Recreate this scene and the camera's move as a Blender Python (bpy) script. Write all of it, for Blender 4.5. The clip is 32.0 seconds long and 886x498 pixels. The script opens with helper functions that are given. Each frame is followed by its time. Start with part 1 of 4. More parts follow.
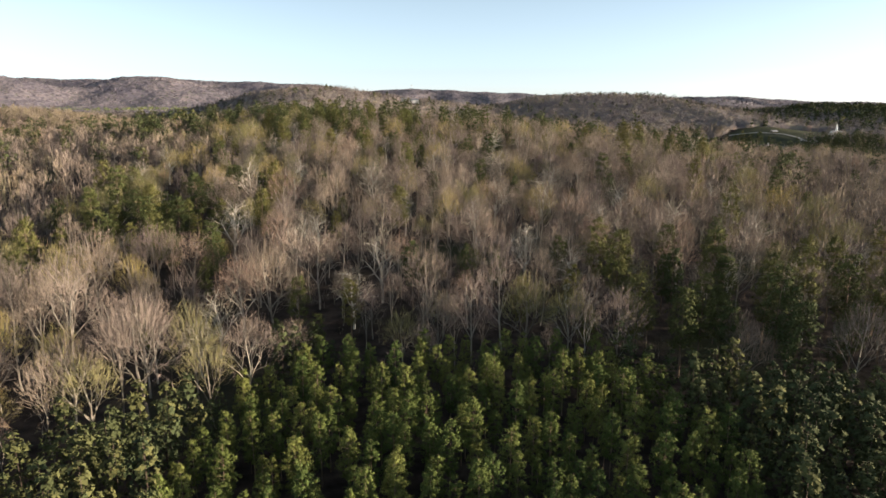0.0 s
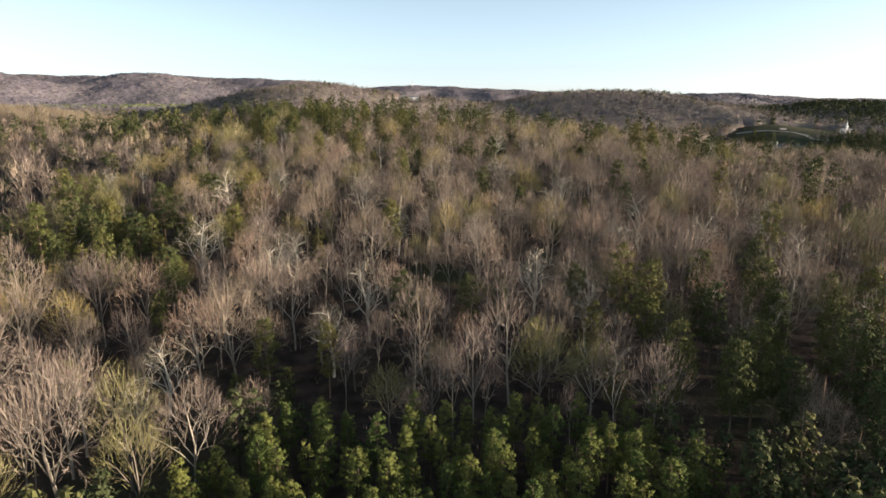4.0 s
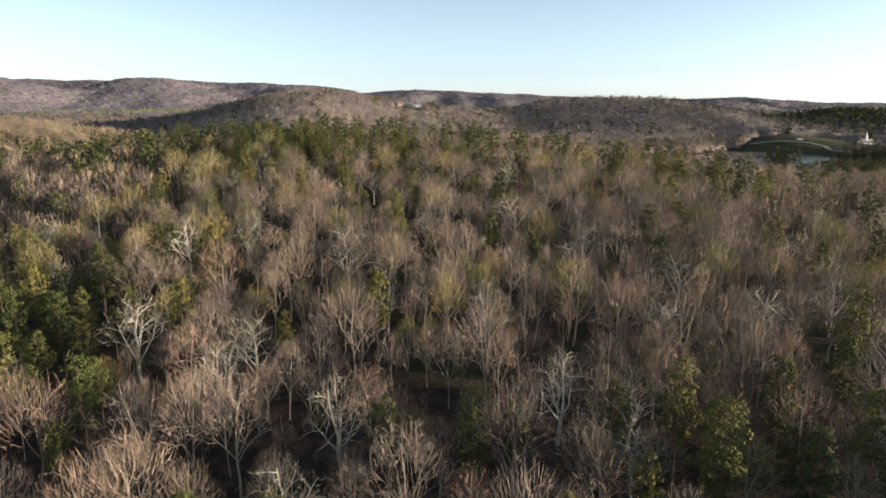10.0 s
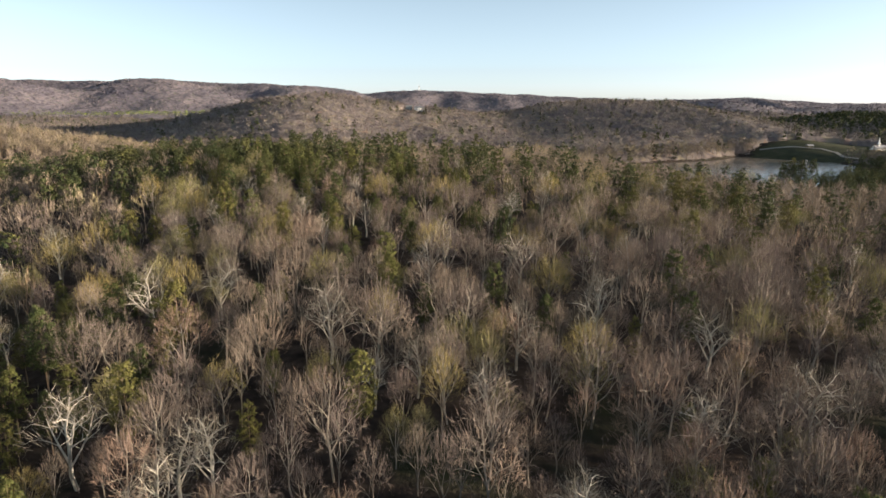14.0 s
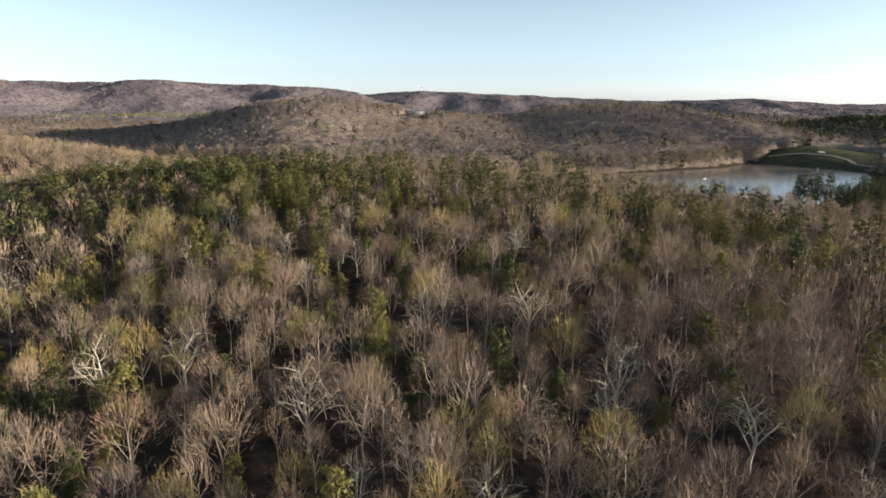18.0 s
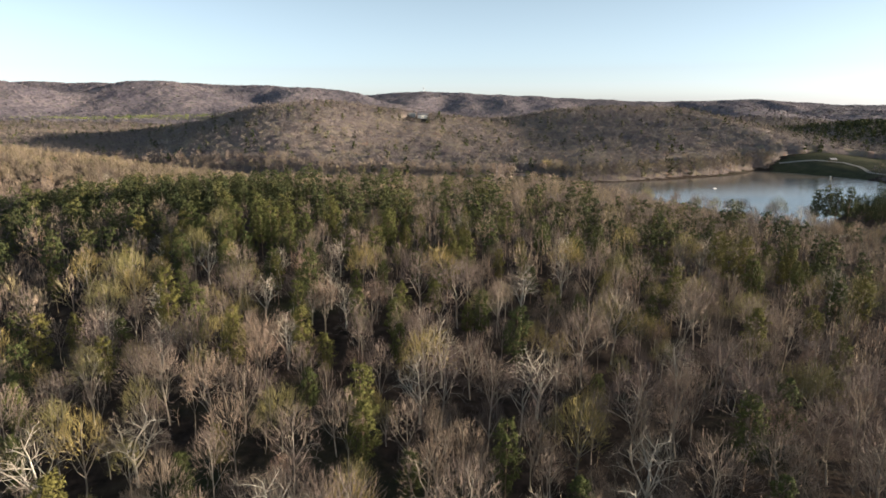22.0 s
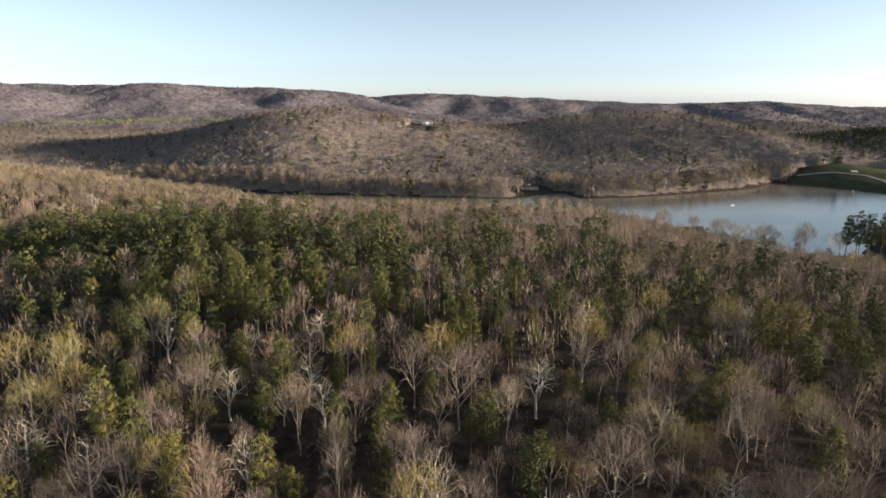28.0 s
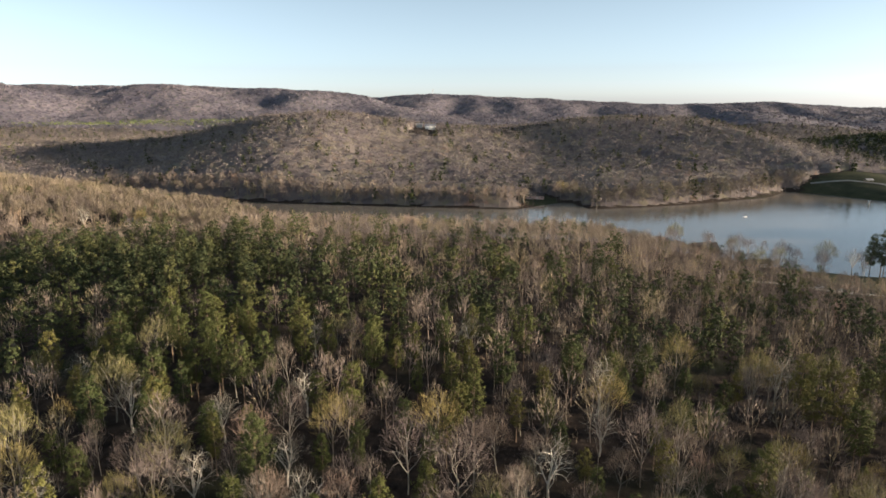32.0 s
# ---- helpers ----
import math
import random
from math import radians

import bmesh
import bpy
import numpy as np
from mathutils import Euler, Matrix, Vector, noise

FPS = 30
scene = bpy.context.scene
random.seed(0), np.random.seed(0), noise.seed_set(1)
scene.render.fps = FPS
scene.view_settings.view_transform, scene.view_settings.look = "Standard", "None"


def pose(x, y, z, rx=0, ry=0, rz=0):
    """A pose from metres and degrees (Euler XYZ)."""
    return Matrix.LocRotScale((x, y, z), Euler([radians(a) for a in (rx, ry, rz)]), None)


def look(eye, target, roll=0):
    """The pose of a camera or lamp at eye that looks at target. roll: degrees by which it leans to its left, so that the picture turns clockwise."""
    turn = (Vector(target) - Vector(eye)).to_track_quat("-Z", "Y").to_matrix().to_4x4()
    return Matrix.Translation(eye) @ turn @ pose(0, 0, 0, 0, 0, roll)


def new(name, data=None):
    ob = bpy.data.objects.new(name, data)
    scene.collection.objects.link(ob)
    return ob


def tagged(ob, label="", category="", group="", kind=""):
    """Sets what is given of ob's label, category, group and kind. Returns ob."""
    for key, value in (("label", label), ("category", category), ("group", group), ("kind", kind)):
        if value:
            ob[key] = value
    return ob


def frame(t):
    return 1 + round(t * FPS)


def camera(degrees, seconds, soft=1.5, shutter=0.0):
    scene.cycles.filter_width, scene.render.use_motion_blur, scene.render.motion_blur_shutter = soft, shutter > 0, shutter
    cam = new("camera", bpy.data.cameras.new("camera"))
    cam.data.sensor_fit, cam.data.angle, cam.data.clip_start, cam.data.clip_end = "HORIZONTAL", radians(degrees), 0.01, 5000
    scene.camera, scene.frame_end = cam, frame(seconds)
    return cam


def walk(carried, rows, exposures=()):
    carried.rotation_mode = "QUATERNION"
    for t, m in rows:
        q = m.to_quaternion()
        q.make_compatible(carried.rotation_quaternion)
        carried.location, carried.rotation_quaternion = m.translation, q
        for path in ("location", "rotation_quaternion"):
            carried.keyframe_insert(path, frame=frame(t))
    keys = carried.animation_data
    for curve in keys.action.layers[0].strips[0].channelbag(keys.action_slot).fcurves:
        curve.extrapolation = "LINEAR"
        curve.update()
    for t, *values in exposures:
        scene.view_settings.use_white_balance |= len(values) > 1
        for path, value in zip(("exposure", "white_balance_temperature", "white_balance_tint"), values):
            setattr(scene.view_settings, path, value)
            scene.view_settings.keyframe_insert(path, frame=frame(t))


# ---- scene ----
# Plan: x to the right of the flight, y along it, z up from the lake's surface.

# ---- camera ----
cam = camera(70.0, 32.0, soft=1.6)
PATH = [
    (0, pose(0.00, 0.00, 53.00, 77.113, 0, 1.740)),
    (2, pose(0.07, 10.34, 53.48, 77.028, 0, 1.767)),
    (4, pose(0.10, 20.74, 54.48, 76.795, 0, 1.818)),
    (6, pose(0.08, 31.25, 56.39, 76.936, 0, 1.931)),
    (8, pose(0.08, 41.82, 59.09, 76.980, 0, 2.093)),
    (10, pose(0.19, 52.37, 62.32, 77.074, 0, 2.254)),
    (12, pose(0.35, 62.89, 65.86, 77.056, 0, 2.368)),
    (14, pose(0.51, 73.38, 69.52, 77.024, 0, 2.487)),
    (16, pose(0.61, 83.88, 73.24, 77.020, 0, 2.576)),
    (18, pose(0.63, 94.42, 76.98, 76.998, 0, 2.691)),
    (20, pose(0.59, 105.00, 80.75, 76.966, 0, 2.828)),
    (22, pose(0.50, 115.62, 84.57, 76.952, 0, 2.937)),
    (24, pose(0.38, 126.21, 88.42, 76.949, 0, 3.077)),
    (26, pose(0.26, 136.70, 92.29, 76.974, 0, 3.237)),
    (28, pose(0.16, 147.15, 96.17, 76.950, 0, 3.417)),
    (30, pose(0.07, 157.57, 100.07, 76.913, 0, 3.597)),
    (32, pose(-0.00, 168.00, 103.98, 76.886, 0, 3.794)),
]
walk(cam, PATH, [(0, 1.80, 5950, 10), (12, 1.70, 5950, 10), (32, 1.60, 5950, 10)])

# ---- world and sun: low evening sun from the right ----
SUN_AZ, SUN_EL = radians(93), radians(7.2)
world = bpy.data.worlds.new("world")
scene.world = world
world.use_nodes = True
wt = world.node_tree
sky = wt.nodes.new("ShaderNodeTexSky")
sky.sky_type, sky.sun_disc = "NISHITA", False
sky.sun_elevation, sky.sun_rotation = SUN_EL, SUN_AZ
sky.air_density, sky.dust_density, sky.ozone_density = 0.50, 0.5, 0.5
pale = wt.nodes.new("ShaderNodeHueSaturation")
pale.inputs["Hue"].default_value, pale.inputs["Saturation"].default_value = 0.47, 0.52
wt.links.new(sky.outputs[0], pale.inputs["Color"])
wt.links.new(pale.outputs[0], wt.nodes["Background"].inputs[0])
wt.nodes["Background"].inputs[1].default_value = 0.078
sun = new("sun", bpy.data.lights.new("sun", "SUN"))
sun.data.energy, sun.data.angle, sun.data.color = 5.0, radians(0.6), (1.0, 0.79, 0.55)
sun.matrix_world = look((1000 * math.sin(SUN_AZ) * math.cos(SUN_EL), 1000 * math.cos(SUN_AZ) * math.cos(SUN_EL), 1000 * math.sin(SUN_EL)), (0, 0, 0))


# ---- materials ----
def material(name, rough=0.9, metal=0.0, spec=0.2):
    m = bpy.data.materials.new(name)
    m.use_nodes = True
    b = m.node_tree.nodes["Principled BSDF"]
    b.inputs["Roughness"].default_value, b.inputs["Metallic"].default_value = rough, metal
    b.inputs["Specular IOR Level"].default_value = spec
    return m, m.node_tree, b


def ramp(nt, source, stops):
    r = nt.nodes.new("ShaderNodeValToRGB")
    e = r.color_ramp.elements
    while len(e) < len(stops):
        e.new(0.5)
    for el, (p, c) in zip(e, stops):
        el.position, el.color = p, (*c, 1)
    nt.links.new(source, r.inputs[0])
    return r.outputs[0]


def coords(nt):
    g = nt.nodes.new("ShaderNodeNewGeometry")
    return g.outputs["Position"]


def grain(nt, scale, detail=4.0, vec=None):
    n = nt.nodes.new("ShaderNodeTexNoise")
    n.inputs["Scale"].default_value, n.inputs["Detail"].default_value = scale, detail
    nt.links.new(vec or coords(nt), n.inputs["Vector"])
    return n.outputs["Fac"]


def mix(nt, a, b, fac, how="MIX"):
    m = nt.nodes.new("ShaderNodeMix")
    m.data_type, m.blend_type = "RGBA", how
    for sock, v in ((m.inputs["Factor"], fac), (m.inputs["A"], a), (m.inputs["B"], b)):
        if isinstance(v, (int, float)):
            sock.default_value = v
        elif isinstance(v, tuple):
            sock.default_value = (*v, 1)
        else:
            nt.links.new(v, sock)
    return m.outputs["Result"]


def bump(nt, b, height, strength, dist):
    n = nt.nodes.new("ShaderNodeBump")
    n.inputs["Strength"].default_value, n.inputs["Distance"].default_value = strength, dist
    nt.links.new(height, n.inputs["Height"])
    nt.links.new(n.outputs[0], b.inputs["Normal"])


def per_object(name, stops, rough=0.9, fine=3.0):
    """A material whose colour differs from object to object, with a grain of its own."""
    m, nt, b = material(name, rough)
    info = nt.nodes.new("ShaderNodeObjectInfo")
    c = ramp(nt, info.outputs["Random"], stops)
    g = ramp(nt, grain(nt, fine), [(0.3, (0.72, 0.72, 0.72)), (0.75, (1.2, 1.2, 1.2))])
    nt.links.new(mix(nt, c, g, 1.0, "MULTIPLY"), b.inputs["Base Color"])
    return m


def per_place(name, stops, cell=0.13, rough=0.9, patch=0.012, tint=(0.8, 0.8, 0.82)):
    """For joined woods: colour by cells as wide as a crown, and by broad patches."""
    m, nt, b = material(name, rough)
    pos = coords(nt)
    flat = nt.nodes.new("ShaderNodeVectorMath")
    flat.operation = "MULTIPLY"
    flat.inputs[1].default_value = (1, 1, 0)
    nt.links.new(pos, flat.inputs[0])
    v = nt.nodes.new("ShaderNodeTexVoronoi")
    v.inputs["Scale"].default_value = cell
    nt.links.new(flat.outputs[0], v.inputs["Vector"])
    sep = nt.nodes.new("ShaderNodeSeparateColor")
    nt.links.new(v.outputs["Color"], sep.inputs[0])
    c = ramp(nt, sep.outputs[0], stops)
    g = ramp(nt, grain(nt, patch, 3.0, flat.outputs[0]), [(0.35, tint), (0.65, (1.1, 1.08, 1.0))])
    nt.links.new(mix(nt, c, g, 1.0, "MULTIPLY"), b.inputs["Base Color"])
    return m


BARK = per_object("bark", [(0.0, (0.170, 0.145, 0.118)), (0.5, (0.260, 0.225, 0.182)), (1.0, (0.350, 0.310, 0.255))], fine=2.0)
PALE_BARK = per_object("pale_bark", [(0.0, (0.40, 0.365, 0.305)), (1.0, (0.56, 0.52, 0.44))], fine=1.2)
TWIG = per_object("twig", [(0.0, (0.149, 0.115, 0.104)), (0.4, (0.198, 0.157, 0.130)), (0.8, (0.232, 0.184, 0.140)), (1.0, (0.232, 0.157, 0.121))])
PALE_TWIG = per_object("pale_twig", [(0.0, (0.220, 0.190, 0.150)), (1.0, (0.300, 0.262, 0.205))])
BUD = per_object("budding_twig", [(0.0, (0.192, 0.173, 0.084)), (0.6, (0.238, 0.211, 0.088)), (1.0, (0.283, 0.220, 0.084))])
PINE_BARK = per_object("pine_bark", [(0.0, (0.12, 0.085, 0.06)), (1.0, (0.22, 0.16, 0.11))])
NEEDLE = per_object("pine_needle", [(0.0, (0.051, 0.063, 0.021)), (0.5, (0.082, 0.087, 0.026)), (1.0, (0.134, 0.121, 0.036))], rough=0.95)
YOUNG_NEEDLE = per_object("young_needle", [(0.0, (0.063, 0.089, 0.022)), (0.5, (0.099, 0.120, 0.029)), (1.0, (0.147, 0.153, 0.039))], rough=0.95)
WOODS = per_place("bare_woods", [(0.0, (0.154, 0.122, 0.112)), (0.4, (0.210, 0.169, 0.142)), (0.75, (0.247, 0.198, 0.158)), (0.92, (0.252, 0.213, 0.127)), (1.0, (0.247, 0.166, 0.127))])
PINES = per_place("pine_woods", [(0.0, (0.037, 0.049, 0.021)), (0.6, (0.062, 0.071, 0.028)), (1.0, (0.102, 0.101, 0.036))], cell=0.2, rough=0.95)
# browns with extra blue in them, standing in for the haze across the lake
HAZY_HILL_WOODS = per_place("hazy_hill_woods", [(0.0, (0.116, 0.098, 0.103)), (0.4, (0.166, 0.139, 0.136)), (0.75, (0.200, 0.171, 0.154)), (0.92, (0.205, 0.183, 0.133)), (1.0, (0.200, 0.142, 0.121))], patch=0.006)
DARK_BARK = per_place("dark_bark", [(0.0, (0.05, 0.038, 0.030)), (1.0, (0.09, 0.066, 0.050))])
# distance haze is mixed into this base colour: greyer and bluer than bare twigs
HAZY_FAR_WOODS = per_place("hazy_far_woods", [(0.0, (0.083, 0.076, 0.096)), (0.5, (0.147, 0.130, 0.153)), (0.85, (0.189, 0.163, 0.176)), (1.0, (0.078, 0.085, 0.072))], cell=0.1, patch=0.004)


def ground_material():
    m, nt, b = material("leaf_litter", 0.95, spec=0.05)
    c = ramp(nt, grain(nt, 0.35, 8.0), [(0.3, (0.020, 0.016, 0.014)), (0.5, (0.040, 0.031, 0.026)), (0.7, (0.072, 0.054, 0.041))])
    moss = ramp(nt, grain(nt, 0.03, 4.0), [(0.55, (0, 0, 0)), (0.7, (1, 1, 1))])
    nt.links.new(mix(nt, c, (0.032, 0.036, 0.020), moss), b.inputs["Base Color"])
    bump(nt, b, grain(nt, 1.5, 6.0), 0.6, 0.4)
    return m


def grass_material():
    m, nt, b = material("grass", 0.95, spec=0.05)
    c = ramp(nt, grain(nt, 0.08, 8.0), [(0.3, (0.036, 0.041, 0.024)), (0.6, (0.060, 0.061, 0.034)), (0.75, (0.096, 0.078, 0.055))])
    nt.links.new(c, b.inputs["Base Color"])
    bump(nt, b, grain(nt, 2.0, 4.0), 0.4, 0.2)
    return m


def water_material():
    m, nt, b = material("lake_water", 0.13, spec=0.5)
    c = ramp(nt, grain(nt, 0.01, 3.0), [(0.3, (0.135, 0.118, 0.095)), (0.7, (0.17, 0.148, 0.118))])
    nt.links.new(c, b.inputs["Base Color"])
    bump(nt, b, grain(nt, 0.6, 4.0), 0.10, 0.25)
    return m


def plain(name, colour, rough=0.8, metal=0.0, var=0.15, scale=2.0):
    m, nt, b = material(name, rough, metal)
    lo, hi = tuple(c * (1 - var) for c in colour), tuple(min(1, c * (1 + var)) for c in colour)
    nt.links.new(ramp(nt, grain(nt, scale), [(0.3, lo), (0.7, hi)]), b.inputs["Base Color"])
    return m


FIELD = plain("dry_field", (0.30, 0.20, 0.12), 0.95, scale=0.05)
LITTER, GRASS, WATER = ground_material(), grass_material(), water_material()

# ---- the lie of the land ----
LAKE = [(-460, 815), (-320, 775), (-240, 742), (-208, 705), (-150, 672), (0, 655), (95, 645), (165, 596), (200, 566), (243, 552),
        (274, 602), (312, 645), (395, 700), (452, 790), (432, 868), (392, 915), (362, 946), (344, 925), (317, 893), (231, 843), (160, 812),
        (106, 797), (88, 842), (62, 822), (34, 790), (-110, 802), (-250, 822), (-460, 862)]
# hills: centre x, y, spread x, y, height
HILLS = [(-470, 650, 120, 100, 31), (790, 2200, 190, 220, 62), (730, 1260, 170, 150, 36), (1450, 2600, 420, 260, 42), (60, 1760, 300, 180, 30), (-900, 2300, 300, 250, 20),
         (340, 1130, 120, 140, 24), (230, 950, 110, 75, 8), (-262, 1130, 95, 180, 58), (45, 505, 62, 48, 18), (-1250, 2050, 260, 150, 22)]
# long ridges: spread towards and away from the flight, then stations along the crest: x, y, height
RIDGES = [(225, 190, ((-1000, 1450, 0), (-820, 1430, 4), (-690, 1405, 11), (-590, 1390, 20), (-500, 1380, 40), (-420, 1370, 62), (-283, 1350, 67), (-173, 1338, 58), (-60, 1330, 45), (98, 1330, 18), (200, 1340, 0))),
          (270, 220, ((-60, 1450, 0), (40, 1460, 30), (160, 1470, 54), (324, 1470, 62), (410, 1450, 58), (490, 1430, 32), (590, 1420, 6), (760, 1400, 0))),
          (260, 230, ((-3300, 2800, 175), (-2011, 2750, 164), (-1821, 2740, 122), (-1700, 2720, 70), (-1640, 2700, 40), (-1540, 2680, 10), (-1400, 2650, 0))),
          (300, 240, ((-2080, 3100, 0), (-1944, 3120, 58), (-1830, 3140, 110), (-1740, 3150, 142), (-1640, 3150, 166), (-1555, 3150, 174), (-1450, 3160, 165), (-1352, 3150, 152), (-1166, 3120, 88), (-1030, 3080, 52), (-900, 3040, 26), (-780, 3000, 0))),
          (300, 240, ((-4000, 3600, 180), (-2479, 3600, 179), (-1399, 3600, 162), (-1089, 3600, 157), (-753, 3600, 139), (-640, 3580, 116), (-541, 3540, 90), (-370, 3480, 52), (-197, 3400, 20), (-60, 3350, 0))),
          (330, 230, ((-1800, 4350, 90), (-900, 4350, 112), (-696, 4350, 118), (-347, 4350, 137), (143, 4350, 118), (502, 4350, 98), (846, 4350, 86), (1208, 4350, 73), (1500, 4350, 80), (1794, 4350, 91), (2000, 4350, 73), (2241, 4350, 52), (2443, 4350, 48), (3300, 4350, 42)))]


def lake_distance(x, y):
    """Metres from the lake's shore, negative on the water."""
    best, inside = np.full(x.shape, 1e9), np.zeros(x.shape, bool)
    for (ax, ay), (bx, by) in zip(LAKE, LAKE[1:] + LAKE[:1]):
        dx, dy = bx - ax, by - ay
        s = np.clip(((x - ax) * dx + (y - ay) * dy) / (dx * dx + dy * dy), 0, 1)
        best = np.minimum(best, np.hypot(x - ax - s * dx, y - ay - s * dy))
        inside ^= ((ay > y) != (by > y)) & (x < ax + (y - ay) * dx / (dy if dy else 1e-9))
    return np.where(inside, -best, best)


def waves(x, y, size, seed):
    """Smooth uneven relief between -1 and 1."""
    rng = np.random.RandomState(seed)
    out = np.zeros(x.shape)
    for k in range(7):
        a, ph, s = rng.uniform(0, 6.28), rng.uniform(0, 6.28), size * rng.uniform(0.6, 1.6)
        out += np.sin((x * np.cos(a) + y * np.sin(a)) * 6.283 / s + ph)
    return out / 4.0


def dry_height(x, y, fine=True):
    """The hills alone; where two of them meet, the higher one shows."""
    near = 31 * np.exp(-((x + 70) / 165) ** 2 / 2 - ((y - 360) / np.where(y < 360, 128, 170)) ** 2 / 2)
    total = near ** 3
    for cx, cy, sx, sy, top in HILLS:
        total += (top * np.exp(-((x - cx) / sx) ** 2 / 2 - ((y - cy) / sy) ** 2 / 2)) ** 3
    folds = 0.22 * waves(x, y * 0.25, 420, 12) if fine else 0.0
    for front, back, crest in RIDGES:
        cx, cy, top = np.array(crest, float).T
        line = np.interp(x, cx, cy)
        fold = 1 + folds * np.clip((line - y) / front, 0, 1)
        total += (np.interp(x, cx, top) * np.exp(-((y - line) / np.where(y < line, front * fold, back)) ** 2 / 2)) ** 3
    rough = np.clip(y - 900, 0, 1500) / 1500
    if not fine:
        return 5 + np.cbrt(total)
    return 5 + np.cbrt(total) + rough * (5 * waves(x, y, 620, 5) + 4 * waves(x, y, 240, 6))


def height(x, y):
    x, y = np.asarray(x, float), np.asarray(y, float)
    d = lake_distance(x, y)
    h = dry_height(x, y) + 1.2 * waves(x, y, 90, 3)
    h = 0.5 + h * (1 - np.exp(-np.clip(d, 0, None) / 45))
    return np.where(d < 0, np.maximum(-4, d * 0.12) - 0.4, np.maximum(h, 0.25))


def lawn(x, y):
    """Grass: the field by the dam, the lawns of the houses."""
    g = np.hypot((x - 475) / 105, (y - 915) / 72) < 1
    g |= np.hypot((x + 262) / 36, (y - 600) / 12) < 1
    g |= np.hypot((x - 56) / 22, (y - 838) / 28) < 1
    return g | ((x > 186) & (x < 262) & (y > 660 - 0.78 * x) & (y < 640))


def dry_field(x, y):
    return np.hypot((x + 900) / 140, (y - 1480) / 70) < 1


def mesh_of(name, v, f, mat, smooth=False):
    me = bpy.data.meshes.new(name)
    v, f = np.ascontiguousarray(v, np.float32), np.ascontiguousarray(f, np.int32)
    k = f.shape[1]
    me.vertices.add(len(v))
    me.vertices.foreach_set("co", v.ravel())
    me.loops.add(f.size)
    me.loops.foreach_set("vertex_index", f.ravel())
    me.polygons.add(len(f))
    me.polygons.foreach_set("loop_start", np.arange(0, f.size, k, dtype=np.int32))
    me.polygons.foreach_set("use_smooth", np.full(len(f), smooth))
    me.update(calc_edges=True)
    me.materials.append(mat)
    return me


def faces_valley(x, y, top):
    """Whether a crown stands clear of the ridges between it and the valley of the flight."""
    clear = np.zeros(x.shape, bool)
    for vy, vz in ((40, 62), (168, 104)):
        block = np.full(x.shape, -1e9)
        for k in np.linspace(0.3, 0.9, 13):
            block = np.maximum(block, (dry_height(x * k, vy + (y - vy) * k, False) + 3 - vz) / k)
        clear |= dry_height(x, y) + top + 0.012 * np.hypot(x, y) - vz > block
    return clear


def stations(lo, hi, near, far, a, b):
    """Grid lines from lo to hi, `near` metres apart between a and b, growing to `far` outside."""
    out, v = [a], a
    while v < b:
        v += near
        out.append(v)
    s = near
    while v < hi:
        s = min(s * 1.06, far)
        v += s
        out.append(v)
    v, s = a, near
    while v > lo:
        s = min(s * 1.06, far)
        v -= s
        out.insert(0, v)
    return np.array(out)


gx, gy = np.meshgrid(stations(-4200, 4200, 7, 45, -420, 520), stations(-500, 4950, 7, 40, 20, 980))
gz = height(gx, gy)
idx = np.arange(gx.size).reshape(gx.shape)
quads = np.stack([idx[:-1, :-1], idx[:-1, 1:], idx[1:, 1:], idx[1:, :-1]], -1).reshape(-1, 4)
ground = new("ground", mesh_of("ground", np.stack([gx, gy, gz], -1).reshape(-1, 3), quads, LITTER, True))
cx, cy = (gx[:-1, :-1] + gx[1:, 1:]).ravel() / 2, (gy[:-1, :-1] + gy[1:, 1:]).ravel() / 2
ground.data.materials.append(GRASS)
ground.data.materials.append(FIELD)
ground.data.polygons.foreach_set("material_index", np.where(lawn(cx, cy), 1, np.where(dry_field(cx, cy), 2, 0)).astype(np.int32))
tagged(ground, "wooded hills with brown leaf litter under the trees", "ground", kind="structure")

# the lake
lk = bmesh.new()
lk.faces.new([lk.verts.new((x + (x - 0) * 0.03, y + (y - 750) * 0.08, 0.0)) for x, y in LAKE])
bmesh.ops.triangulate(lk, faces=lk.faces[:])
lm = bpy.data.meshes.new("lake")
lk.to_mesh(lm)
lm.materials.append(WATER)
lake = tagged(new("water", lm), "calm grey-blue lake between wooded shores", "lake", kind="structure")


# ---- trees ----
def unit(v):
    return v / (np.linalg.norm(v) + 1e-9)


